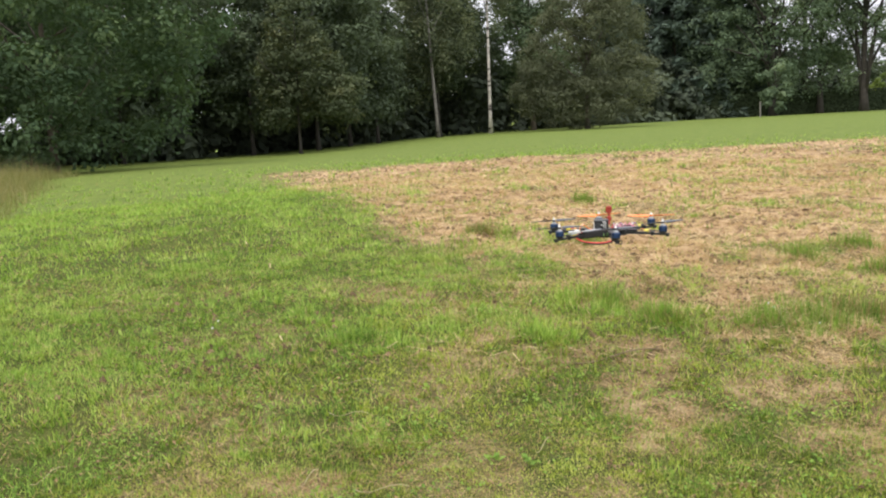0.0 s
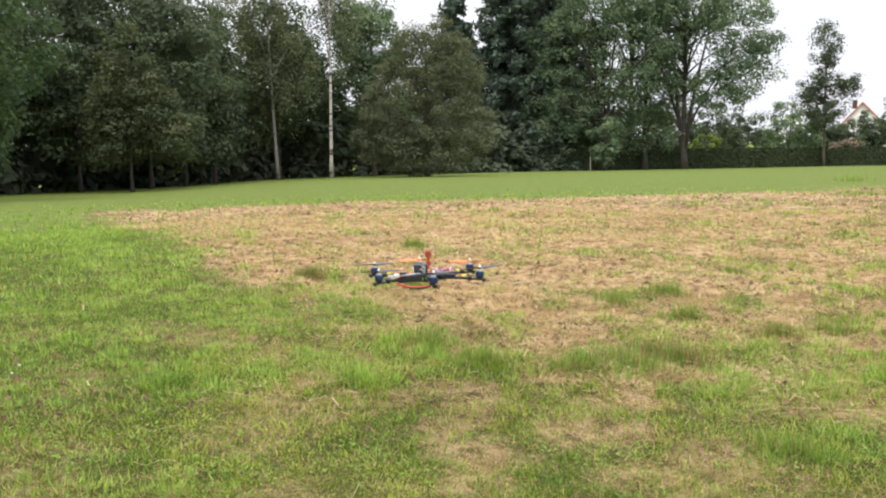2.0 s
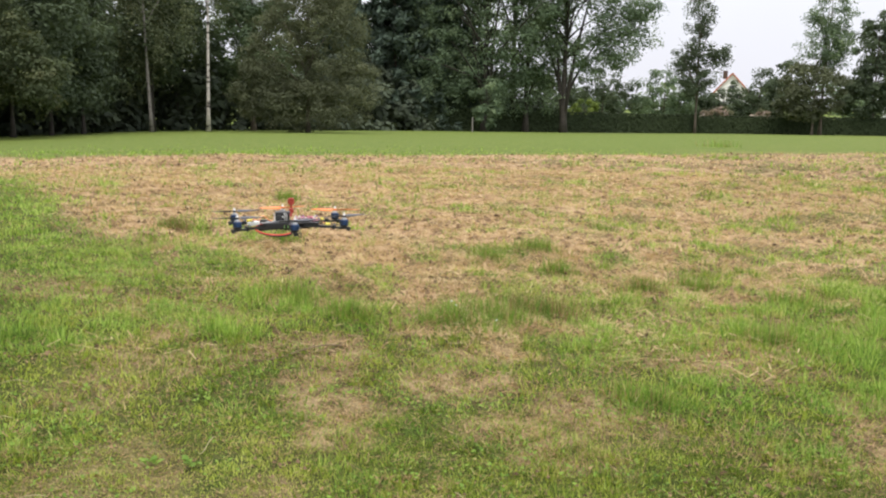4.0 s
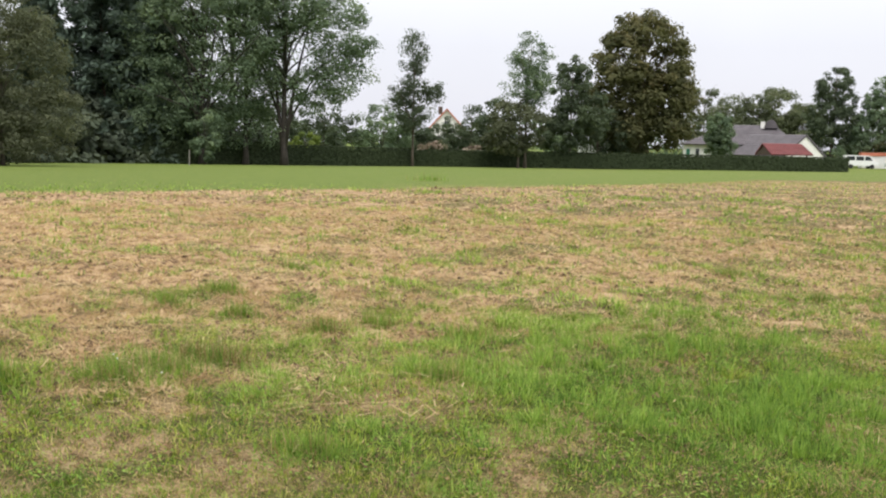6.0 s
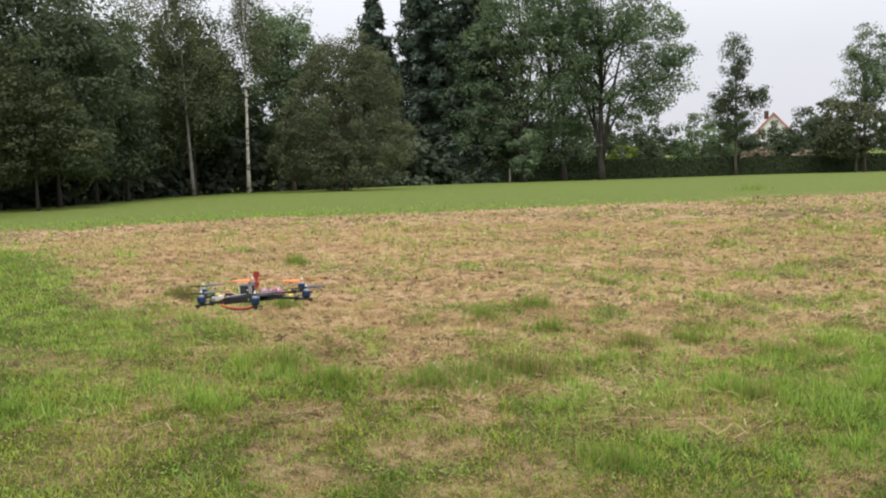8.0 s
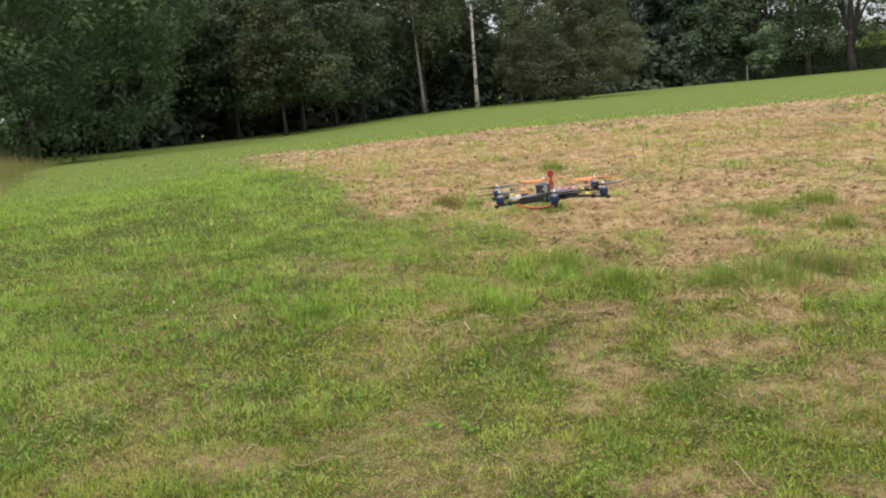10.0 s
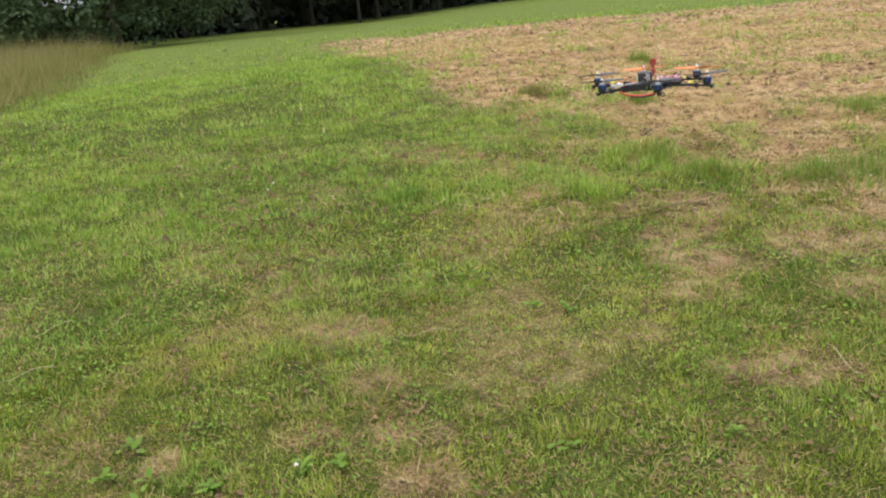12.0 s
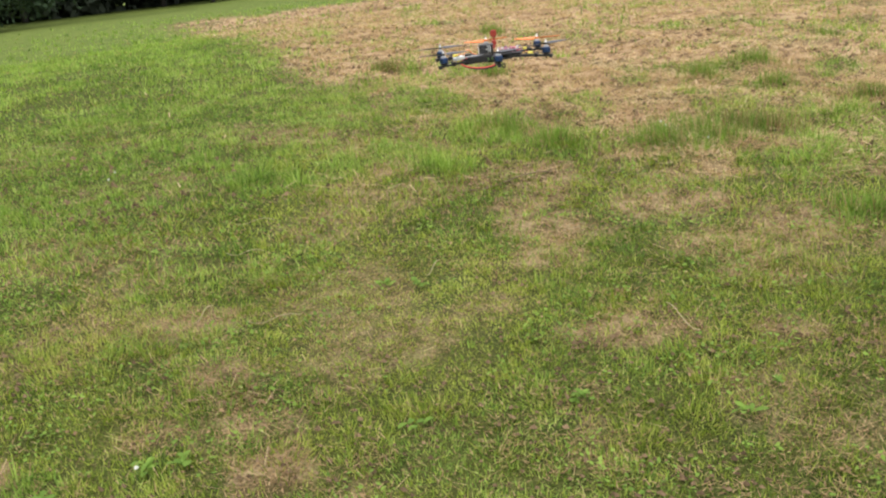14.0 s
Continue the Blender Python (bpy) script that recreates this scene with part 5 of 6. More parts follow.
def vehicle(name, x, y, turn, length, outline, width, paint, label, wheel_r, windows, category, group=""):
    """A parked vehicle: body drawn out from its side outline and rounded, windows, lamps and wheels."""
    ob = base(name, x, y, gz(x, y), label, category, group, turn=turn)
    bm = bmesh.new()
    v, f = prism(outline, width)
    bv = [bm.verts.new(q) for q in v]
    for q in f:
        bm.faces.new([bv[i] for i in q])
    bmesh.ops.recalc_face_normals(bm, faces=bm.faces)
    bmesh.ops.bevel(bm, geom=bm.edges[:], offset=0.07, segments=2, affect="EDGES")
    me = bpy.data.meshes.new("body")
    bm.to_mesh(me)
    bm.free()
    me.materials.append(paint)
    part("body", me, ob)
    for pts in windows:
        part("window", mesh_of("window", *prism(pts, width + 0.02), M_GLASS), ob)
    tyre = lathe([(wheel_r * 0.6, -0.1), (wheel_r * 0.95, -0.1), (wheel_r, -0.06), (wheel_r, 0.06), (wheel_r * 0.95, 0.1), (wheel_r * 0.6, 0.1)], 20)
    rim = lathe([(wheel_r * 0.25, -0.09), (wheel_r * 0.62, -0.1), (wheel_r * 0.62, 0.1), (wheel_r * 0.25, 0.09)], 14)
    t_me, r_me = mesh_of("tyre", *tyre, M_TYRE, True), mesh_of("rim", *rim, M_RIM)
    for sx in (-length * 0.31, length * 0.31):
        for sy in (-width / 2 + 0.08, width / 2 - 0.08):
            w = part("wheel", t_me, ob)
            w.matrix_basis = pose(sx, sy, wheel_r, 90, 0, 0)
            part("rim", r_me, w, "grey alloy rim")
    for sx in (-length / 2 + 0.04, length / 2 - 0.04):
        for sy in (-width * 0.36, width * 0.36):
            lamp = part("lamp", mesh_of("lamp", *moved(rounded_box(0.08, 0.3, 0.16, 0.02, 1), pose(sx, sy, 0.7)), M_REDORANGE if sx < 0 else M_WHITEP), ob)
    return ob


CAR = [(-2.05, 0.35), (2.05, 0.35), (2.08, 0.72), (1.15, 0.92), (0.45, 1.42), (-1.15, 1.44), (-1.85, 0.98), (-2.08, 0.85)]
CAR_GLASS = [[(1.0, 0.95), (0.42, 1.35), (-0.25, 1.37), (-0.25, 0.95)], [(-0.35, 0.95), (-0.35, 1.37), (-1.1, 1.37), (-1.6, 0.98)]]
VAN = [(-2.4, 0.4), (2.4, 0.4), (2.42, 0.95), (1.75, 1.15), (1.1, 1.9), (-2.35, 1.95), (-2.42, 1.0)]
VAN_GLASS = [[(1.55, 1.2), (1.05, 1.78), (0.45, 1.8), (0.45, 1.2)], [(0.3, 1.2), (0.3, 1.8), (-0.8, 1.8), (-0.8, 1.2)], [(-0.95, 1.2), (-0.95, 1.8), (-2.1, 1.8), (-2.2, 1.2)]]
CAMPER = [(-2.9, 0.4), (2.9, 0.4), (2.95, 1.0), (2.3, 1.3), (1.9, 1.9), (2.2, 2.3), (1.6, 2.75), (-2.9, 2.8)]
CAMPER_GLASS = [[(2.15, 1.35), (1.8, 1.85), (1.2, 1.85), (1.2, 1.35)], [(0.4, 1.5), (0.4, 2.1), (-0.6, 2.1), (-0.6, 1.5)]]
vehicle("van", 38.6, 145.2, 2, 4.8, VAN, 1.85, M_CARWHITE, "white van with dark windows parked at the end of the hedge", 0.33, VAN_GLASS, "van")
vehicle("car", 43.6, 142.6, 3, 4.1, CAR, 1.7, M_CARSILVER, "pale silver-green car parked by the low building", 0.31, CAR_GLASS, "car", "parked cars")
vehicle("car", 48.4, 143.0, -3, 4.1, CAR, 1.7, M_CARSILVER, "pale silver-green car parked by the low building", 0.31, CAR_GLASS, "car", "parked cars")
vehicle("camper_van", 1.0, 118.6, 10, 5.8, CAMPER, 2.1, M_CARWHITE, "white camper van parked behind the hedge under the linden", 0.36, CAMPER_GLASS, "camper van")

# a low post at the foot of the wood
post = base("marker_post", -29.2, 64.8, gz(-29.2, 64.8), "weathered pale wooden marker post in the grass edge", "post")
part("shaft", mesh_of("shaft", *moved(rounded_box(0.075, 0.075, 1.15, 0.015, 2), pose(0, 0, 0.5)), M_WOOD_POST), post)
part("cap", mesh_of("cap", *moved(rounded_box(0.1, 0.1, 0.06, 0.015, 2), pose(0, 0, 1.1)), M_WOOD_POST), post)


# ---- tall grass at the foot of the wood, weeds and tufts ----
def tall_grass():
    rng = np.random.default_rng(81)
    n = 52000
    f, q = rng.random(n) ** 0.8, rng.random(n) ** 0.8
    back = 0.1 + 5.5 * q + 0.5 * (vnoise(20 * f, 0 * f, 1.3, 2) - 0.5)
    x = -7.2 - 16.6 * f - 0.52 * back + rng.normal(0, 0.12, n)
    y = 1.5 + 9.9 * f - 0.85 * back + rng.normal(0, 0.12, n)
    grown = (0.25 + 0.95 * fbm(x, y, 1.1, 83)) * (0.45 + 0.55 * smooth(0.0, 1.4, back))
    low = rng.random(n) < 0.62
    scatter("tall_grass", x[low], y[low], 0.55 * grown[low], 0.011, 1.5, (0.0, 0.45), 82, M_TALLGRASS, "green undergrowth of the unmown grass at the edge of the wood", "grass")
    ripe = ~low & (vnoise(x, y, 0.8, 84) > 0.3)
    scatter("tall_grass", x[ripe], y[ripe], 0.95 * grown[ripe], 0.008, 1.1, (0.4, 1.0), 85, M_TALLGRASS, "pale seeding stalks of the unmown grass at the edge of the wood", "grass")


tall_grass()


def tuft(x, y, spread, count, height, tones, seed, label, width=0.007):
    rng = np.random.default_rng(seed)
    return scatter("grass_tuft", x + rng.normal(0, spread, count), y + rng.normal(0, spread * 0.55, count), height, width, 0.9, tones, seed, M_GRASS_COOL, label, "grass tuft", 0.2)


# coarse tufts that the mower left: centre, half width, share of dead blades in the tone
for tx, ty, wide, dark in ((-2.66, 4.90, 0.17, 0), (-2.48, 5.14, 0.19, 0), (-2.35, 5.44, 0.24, 1), (-0.97, 6.73, 0.14, 0), (2.04, 9.52, 0.10, 1), (-0.96, 5.52, 0.13, 0), (-5.81, 6.11, 0.13, 1), (-3.2, 6.72, 0.14, 0), (-1.88, 6.27, 0.1, 1),
                           (-1.62, 6.8, 0.15, 0), (-1.33, 4.2, 0.18, 0), (-2.97, 7.19, 0.17, 0), (-4.75, 6.2, 0.11, 0), (-2.6, 6.62, 0.11, 0), (-6.04, 8.04, 0.12, 0), (-3.7, 4.81, 0.16, 0), (-3.21, 4.62, 0.14, 0),
                           (-2.81, 8.54, 0.11, 0), (1.35, 10.49, 0.16, 0)):
    tuft(tx, ty, wide * 0.6, int(2600 * wide), 0.14, (0.0, 0.14) if dark else (0.0, 0.27), int(100 * (tx + 20) + ty), "dark coarse tuft with dead stalks standing in the stubble" if dark else "fresh green tuft standing at the edge of the stubble", 0.006)
for tx, ty in ((-2.36, 5.47), (-2.15, 5.42), (-1.88, 6.27), (-5.81, 6.11)):
    tuft(tx, ty, 0.12, 130, 0.16, (0.54, 0.64), int(90 * (tx + 20)), "brown dead stalks standing among coarse grass", 0.006)
tuft(-4.95, 27.6, 0.28, 150, 0.3, (0.05, 0.3), 87, "dark tuft standing alone in the far green strip", 0.014)


def weed_leaf(seed):
    """One broad leaf, folded along its midrib, pointing along x."""
    rng = np.random.default_rng(seed)
    l, w, rise = rng.uniform(0.022, 0.05), rng.uniform(0.007, 0.012), rng.uniform(0.3, 0.9)
    verts, faces = [], []
    for i, (g, wide) in enumerate(((0.0, 0.12), (0.3, 0.7), (0.6, 1.0), (0.85, 0.7), (1.0, 0.05))):
        z = l * rise * (g - 0.75 * g * g)
        verts += [(l * g, -w * wide, z + 0.25 * w * wide), (l * g, 0, z), (l * g, w * wide, z + 0.25 * w * wide)]
        if i:
            u, v = 3 * i - 3, 3 * i
            faces += [(u, u + 1, v + 1, v), (u + 1, u + 2, v + 2, v + 1)]
    me = mesh_of("leaf", verts, faces, M_GRASS_COOL, True)
    me.attributes.new("tone", "FLOAT", "POINT").data.foreach_set("value", np.full(len(verts), 0.07 + 0.13 * rng.random(), np.float32))
    return me


WEED_LEAVES = [weed_leaf(91 + k) for k in range(8)]
weed_rng = np.random.default_rng(7)
for wx, wy in ((-2.84, 0.89), (-2.73, 0.80), (-2.95, 0.80), (-2.44, 1.31), (-1.93, 1.27), (-1.83, 1.36), (-1.20, 2.59), (-1.22, 2.39), (-2.00, 1.80), (-2.66, 0.98), (-2.78, 2.58), (-1.64, 2.16), (-2.29, 1.03), (-2.65, 2.64), (-0.11, 6.01), (0.34, 5.43), (1.28, 7.05), (-0.23, 6.11), (0.67, 5.61), (-2.76, 5.08), (-3.05, 0.92), (-2.52, 1.22), (-2.40, 0.90)):
    weed = base("weed", wx, wy, float(lift(wx, wy)) + 0.014, "low broad-leaved weed rosette in the mown grass", "weed", "weeds in the grass", turn=weed_rng.uniform(0, 360))
    count = int(weed_rng.integers(6, 10))
    for k in range(count):
        leaf = part("leaf", WEED_LEAVES[int(weed_rng.integers(8))], weed)
        leaf.matrix_basis = pose(weed_rng.uniform(-0.02, 0.02), weed_rng.uniform(-0.02, 0.02), weed_rng.uniform(-0.004, 0.01), weed_rng.uniform(-15, 15), weed_rng.uniform(-25, 12), weed_rng.uniform(0, 360))


def clover_blossom(x, y):
    """A white clover head on its thin stem: a ball of small upturned florets."""
    z = float(lift(x, y))
    ob = base("clover_blossom", x, y, z, "small white clover blossom among the mown grass", "flower", "clover blossoms in the grass")
    part("stem", mesh_of("stem", *tube([(0, 0, -0.01), (0.004, 0, 0.02), (0.006, 0.002, 0.042)], [0.0011, 0.001, 0.0009], 6), M_STEM, True), ob)
    florets = []
    for k in range(26):
        up = 1 - 1.5 * (k + 0.5) / 26
        a, side = 2.4 * k, math.sqrt(max(0.0, 1 - up * up))
        d = Vector((side * math.cos(a), side * math.sin(a), up))
        c = Vector((0.006, 0.002, 0.045))
        florets.append(tube([c + d * 0.001, c + d * 0.005, c + d * 0.0068], [0.0008, 0.0015, 0.0005], 5))
    part("flower_head", mesh_of("flower_head", *joined(florets), M_PETAL, True), ob)


M_STEM = surface("green_stem", (0.08, 0.14, 0.04), (0.13, 0.2, 0.06), 30, 0.7)
M_PETAL = surface("white_petals", (0.6, 0.6, 0.55), (0.78, 0.77, 0.72), 60, 0.8)
for fx, fy in ((-2.52, 1.19), (-2.43, 4.99), (-5.31, 3.01), (-5.21, 2.90), (-2.76, 5.08), (-2.70, 5.01)):
    clover_blossom(fx, fy)


def stalk(x, y, length, turn, radius, mat, label, name="straw"):
    pts = []
    for k in range(7):
        g = k / 6 - 0.5
        px, py = x + math.cos(turn) * g * length, y + math.sin(turn) * g * length + 0.12 * length * g * g
        pts.append((px, py, float(lift(px, py)) + 0.035 + 0.02 * math.sin(5 * g)))
    return tagged(new(name, mesh_of(name, *tube(pts, [radius] * 7, 5), mat, True)), label, "stalk", "loose stalks on the grass")


M_STALK = surface("pale_dry_stalk", (0.34, 0.28, 0.15), (0.5, 0.43, 0.26), 20, 0.8)
M_TWIG = surface("brown_dead_twig", (0.12, 0.085, 0.05), (0.25, 0.18, 0.11), 20, 0.9)
for sx, sy, sl, st in ((-2.94, 2.10, 0.22, 0.5), (-3.25, 2.01, 0.12, 1.7), (-4.28, 1.16, 0.18, 1.3), (-4.05, 1.36, 0.14, 1.4), (-2.69, 2.77, 0.1, 1.5), (-3.89, 2.84, 0.24, 0.3), (-3.61, 2.54, 0.2, 0.35), (-4.90, 1.10, 0.3, 0.2), (-1.60, 2.79, 0.2, 2.6), (-3.90, 0.90, 0.25, 0.9)):
    stalk(sx, sy, sl, st, 0.0013, M_STALK, "single pale dry stalk lying on the grass")
stalk(-3.03, 3.86, 0.46, 0.9, 0.004, M_TWIG, "thin brown twig lying on the mown grass", "twig")
stalk(-5.90, 1.35, 0.35, 0.3, 0.005, M_TWIG, "thin brown twig lying on the mown grass", "twig")


def hay_litter():
    """Cut hay lying in loose wisps over the stubble."""
    rng = np.random.default_rng(95)
    n = 60000
    r = np.sqrt(rng.uniform(4.8**2, 17.0**2, n))
    a = np.radians(rng.uniform(-70, 30, n))
    x, y = np.sin(a) * r, np.cos(a) * r
    keep = rng.random(n) < dryness(x, y) * smooth(0.35, 0.7, fbm(x, y, 0.55, 51)) * 1.2
    x, y, r = x[keep], y[keep], r[keep]
    n = len(x)
    t = rng.normal(0.3, 0.9, n)
    l = rng.uniform(0.04, 0.13, n)
    d = np.stack([np.cos(t) * l, np.sin(t) * l, rng.normal(0, 0.14, n) * l], -1)
    s = np.stack([-np.sin(t), np.cos(t), 0 * t], -1) * (0.0016 * np.maximum(r, 5) * 0.35)[:, None]
    p = np.stack([x, y, lift(x, y) + rng.uniform(0.005, 0.06, n)], -1)
    corners = np.stack([p - d / 2 - s, p - d / 2 + s, p + d / 2 + s, p + d / 2 - s], 1)
    tagged(new("hay", soup("hay", corners, M_GRASS, rng.uniform(0.56, 1.0, n))), "loose wisps of cut hay over the stubble", "hay", kind="stuff")


hay_litter()


def loose_strands():
    """Short pale strands of cut grass lying on the near sward."""
    rng = np.random.default_rng(98)
    n = 14000
    r = 1.7 + 6.3 * rng.random(n) ** 0.8
    a = np.radians(rng.uniform(-84, 32, n))
    x, y = np.sin(a) * r, np.cos(a) * r
    keep = rng.random(n) < 0.45 * smooth(0.36, 0.64, fbm(x, y, 0.5, 54)) + 2.0 * dryness(x, y)
    x, y = x[keep], y[keep]
    n = len(x)
    t = rng.normal(0.3, 1.0, n)
    l = rng.uniform(0.02, 0.075, n)
    d = np.stack([np.cos(t) * l, np.sin(t) * l, rng.normal(0, 0.25, n) * l], -1)
    s = np.stack([-np.sin(t), np.cos(t), 0 * t], -1) * rng.uniform(0.0005, 0.001, n)[:, None]
    p = np.stack([x, y, lift(x, y) + rng.uniform(0.018, 0.045, n)], -1)
    corners = np.stack([p - d / 2 - s, p - d / 2 + s, p + d / 2 + s, p + d / 2 - s], 1)
    tagged(new("loose_stalks", soup("loose_stalks", corners, M_GRASS, rng.uniform(0.58, 0.95, n))), "short pale strands of cut grass on the sward", "hay", kind="stuff")


loose_strands()


def clods(seed, count, near, far, small, big, label):
    """Small dark clods of earth and thatch left by the hay rake, or near specks standing for shadow."""
    rng = np.random.default_rng(seed)
    n = count
    r = near + (far - near) * rng.random(n) ** 1.25
    a = np.radians(rng.uniform(-70, 30, n))
    x, y = np.sin(a) * r, np.cos(a) * r
    keep = rng.random(n) < np.where(r < 7, np.maximum(0.45, straw_zone(x, y)), straw_zone(x, y)) * smooth(0.36, 0.6, fbm(x, y, 0.8, 53))
    x, y, r = x[keep], y[keep], r[keep]
    n = len(x)
    s = rng.uniform(small, big, n)[:, None]
    p = np.stack([x, y, lift(x, y) + 0.02], -1)
    t = rng.uniform(0, 6.28, n)
    ring = [p + s * np.stack([np.cos(t + k * 1.571) * rng.uniform(0.7, 1.5, n), np.sin(t + k * 1.571) * rng.uniform(0.5, 1.0, n), -0.6 + 0 * t], -1) for k in range(4)]
    top = p + s * np.stack([rng.normal(0, 0.2, n), rng.normal(0, 0.2, n), rng.uniform(0.1, 0.6, n)], -1)
    corners = np.concatenate([np.stack([ring[k], ring[(k + 1) % 4], top], 1) for k in range(4)])
    tagged(new("clods", soup("clods", corners, M_SOIL_SHADE, np.tile(rng.random(n), 4))), label, "earth", kind="stuff")


M_SOIL_SHADE = leaf_material("dark_clods_and_shadow_specks", [(0.0, (0.075, 0.052, 0.031)), (1.0, (0.22, 0.15, 0.09))], 0.0, 0.95, 0.04)
clods(96, 7500, 5.2, 24.0, 0.01, 0.036, "small dark clods of earth and thatch in the stubble")
# near specks: shadow between the blades, put in as dark bits
clods(97, 26000, 1.7, 7.5, 0.004, 0.012, "dark specks that stand for the shadow between the blades")


# ---- the six-armed model multicopter, hovering over the grass ----
def blade_mesh(radius, mat, twist=1):
    """A two-bladed propeller: twisted, tapered sections with thickness, and a hub."""
    verts, faces = [], []
    for sgn in (1, -1):
        rows = []
        for k in range(13):
            f = k / 12
            r = 0.012 + (radius - 0.012) * f
            chord = 0.011 + 0.018 * math.sin(math.pi * min(1, 0.12 + f * 0.88) ** 0.75) * (1 - 0.25 * f)
            if k == 12:
                chord *= 0.45
            ang = twist * radians(24 - 17 * f)
            sec = []
            for u, h in ((-0.5, 0.0), (-0.2, 0.07), (0.2, 0.06), (0.5, 0.0), (0.2, -0.03), (-0.2, -0.03)):
                cy, cz = chord * (u + 0.12), chord * h + 0.0006 * (1 if h > 0 else -1 if h < 0 else 0)
                sec.append((sgn * r, sgn * (cy * math.cos(ang) - cz * math.sin(ang)), cy * math.sin(ang) + cz * math.cos(ang) + 0.002 * f))
            rows.append(len(verts))
            verts += sec
        for i in range(12):
            for c in range(6):
                c2 = (c + 1) % 6
                faces.append((rows[i] + c, rows[i] + c2, rows[i + 1] + c2, rows[i + 1] + c))
        faces += [tuple(rows[0] + c for c in range(6)), tuple(rows[12] + c for c in range(6))[::-1]]
    hub = lathe([(0.008, -0.004), (0.0085, 0.002), (0.0075, 0.005), (0.004, 0.006)], 14)
    return mesh_of("propeller", *joined([(verts, faces), hub]), mat, True)


def wire(points, radius, mat, parent, label="", name="wire", sides=6):
    """A smooth round cable through a few points."""
    pts = [Vector(p) for p in points]
    fine, n = [], len(pts)
    for i in range(n - 1):
        p0, p1, p2, p3 = pts[max(i - 1, 0)], pts[i], pts[i + 1], pts[min(i + 2, n - 1)]
        for k in range(6):
            t = k / 6
            fine.append(0.5 * ((2 * p1) + (p2 - p0) * t + (2 * p0 - 5 * p1 + 4 * p2 - p3) * t**2 + (3 * p1 - p0 - 3 * p2 + p3) * t**3))
    fine.append(pts[-1])
    return part(name, mesh_of(name, *tube(fine, [radius] * len(fine), sides), mat, True), parent, label)


def multicopter():
    ob = base("multicopter", -2.93, 3.66, 1.0, "black six-armed model multicopter with blue motors, hovering over the grass", "drone", turn=41)
    box = lambda n, sx, sy, sz, m, mat, b=0.002, p=ob, lab="": part(n, mesh_of(n, *moved(rounded_box(sx, sy, sz, b, 2), m), mat), p, lab)
    # centre plates
    def plate(z, rx, ry):
        ring = [(rx * math.cos(k * math.pi / 6) * (1.0 if k % 2 else 0.94), ry * math.sin(k * math.pi / 6) * (1.0 if k % 2 else 0.94)) for k in range(12)]
        v = [(x, y, z - 0.001) for x, y in ring] + [(x, y, z + 0.001) for x, y in ring]
        f = [tuple(range(12))[::-1], tuple(range(12, 24))] + [(k, (k + 1) % 12, (k + 1) % 12 + 12, k + 12) for k in range(12)]
        part("centre_plate", mesh_of("centre_plate", v, f, M_BLACK), ob)
    plate(-0.011, 0.105, 0.075)
    plate(0.013, 0.115, 0.075)
    for k in range(6):
        a = radians(30 + 60 * k)
        part("standoff", mesh_of("standoff", *moved(lathe([(0.004, -0.011), (0.004, 0.013)], 8), pose(0.06 * math.cos(a), 0.06 * math.sin(a), 0)), M_SILVER), ob)
    black_prop, orange_prop = blade_mesh(0.115, M_PROPDARK), blade_mesh(0.115, M_ORANGE, -1)
    base_me = mesh_of("motor_base", *lathe([(0.013, -0.001), (0.019, 0.001), (0.0195, 0.005), (0.017, 0.007)], 20), M_BLACKPLASTIC)
    can_me = mesh_of("motor_can", *lathe([(0.0165, 0.0), (0.0195, 0.001), (0.0195, 0.019), (0.0175, 0.0225), (0.010, 0.0235)], 24), M_BLUE)
    slot_me = mesh_of("vent_slot", *rounded_box(0.0012, 0.003, 0.014, 0.0004, 1), M_BLACKPLASTIC)
    cap_me = mesh_of("motor_cap", *lathe([(0.012, 0.0), (0.0125, 0.005), (0.009, 0.007)], 18), M_GREYLABEL)
    shaft_me = mesh_of("shaft_nut", *lathe([(0.0045, 0.0), (0.0045, 0.010), (0.0062, 0.0105), (0.0062, 0.017), (0.004, 0.020), (0.0035, 0.026), (0.0015, 0.028)], 12), M_SILVER)
    spins = {0: -45, 1: -80, 2: -142, 3: -206, 4: -256, 5: -308}
    for k in range(6):
        deg = 30 + 60 * k
        a = radians(deg)
        m = pose(0, 0, 0, 0, 0, deg)
        outer = [(0.035, -0.006), (0.2, -0.005), (0.302, -0.0075), (0.305, 0.002), (0.225, 0.002), (0.21, 0.005), (0.035, 0.008)]
        arm = part("arm", mesh_of("arm", *moved(prism(outer, 0.018), m), M_BLACK), ob)
        part("clamp", mesh_of("clamp", *moved(rounded_box(0.012, 0.027, 0.02, 0.002, 1), m @ pose(0.225, 0, 0)), M_BLACKPLASTIC), arm)
        box("foot", 0.014, 0.016, 0.008, m @ pose(0.296, 0, -0.01), M_BLACKPLASTIC, 0.003, arm)
        motor = part("motor", base_me, ob)
        motor.matrix_basis = m @ pose(0.275, 0, 0.005)
        can = part("motor_can", can_me, motor, "blue anodised motor bell")
        can.matrix_basis = pose(0, 0, 0.0075)
        for s in range(9):
            slot = part("vent_slot", slot_me, motor)
            slot.matrix_basis = pose(0, 0, 0, 0, 0, 40 * s) @ pose(0.0193, 0, 0.018)
        cap = part("motor_cap", cap_me, motor)
        cap.matrix_basis = pose(0, 0, 0.031)
        nut = part("shaft_nut", shaft_me, motor, "silver propeller nut")
        nut.matrix_basis = pose(0, 0, 0.036)
        prop = part("propeller", orange_prop if k in (0, 1) else black_prop, ob, "bright orange propeller" if k in (0, 1) else "dark grey propeller")
        prop.matrix_basis = m @ pose(0.275, 0, 0.051, 0, 0, spins[k])
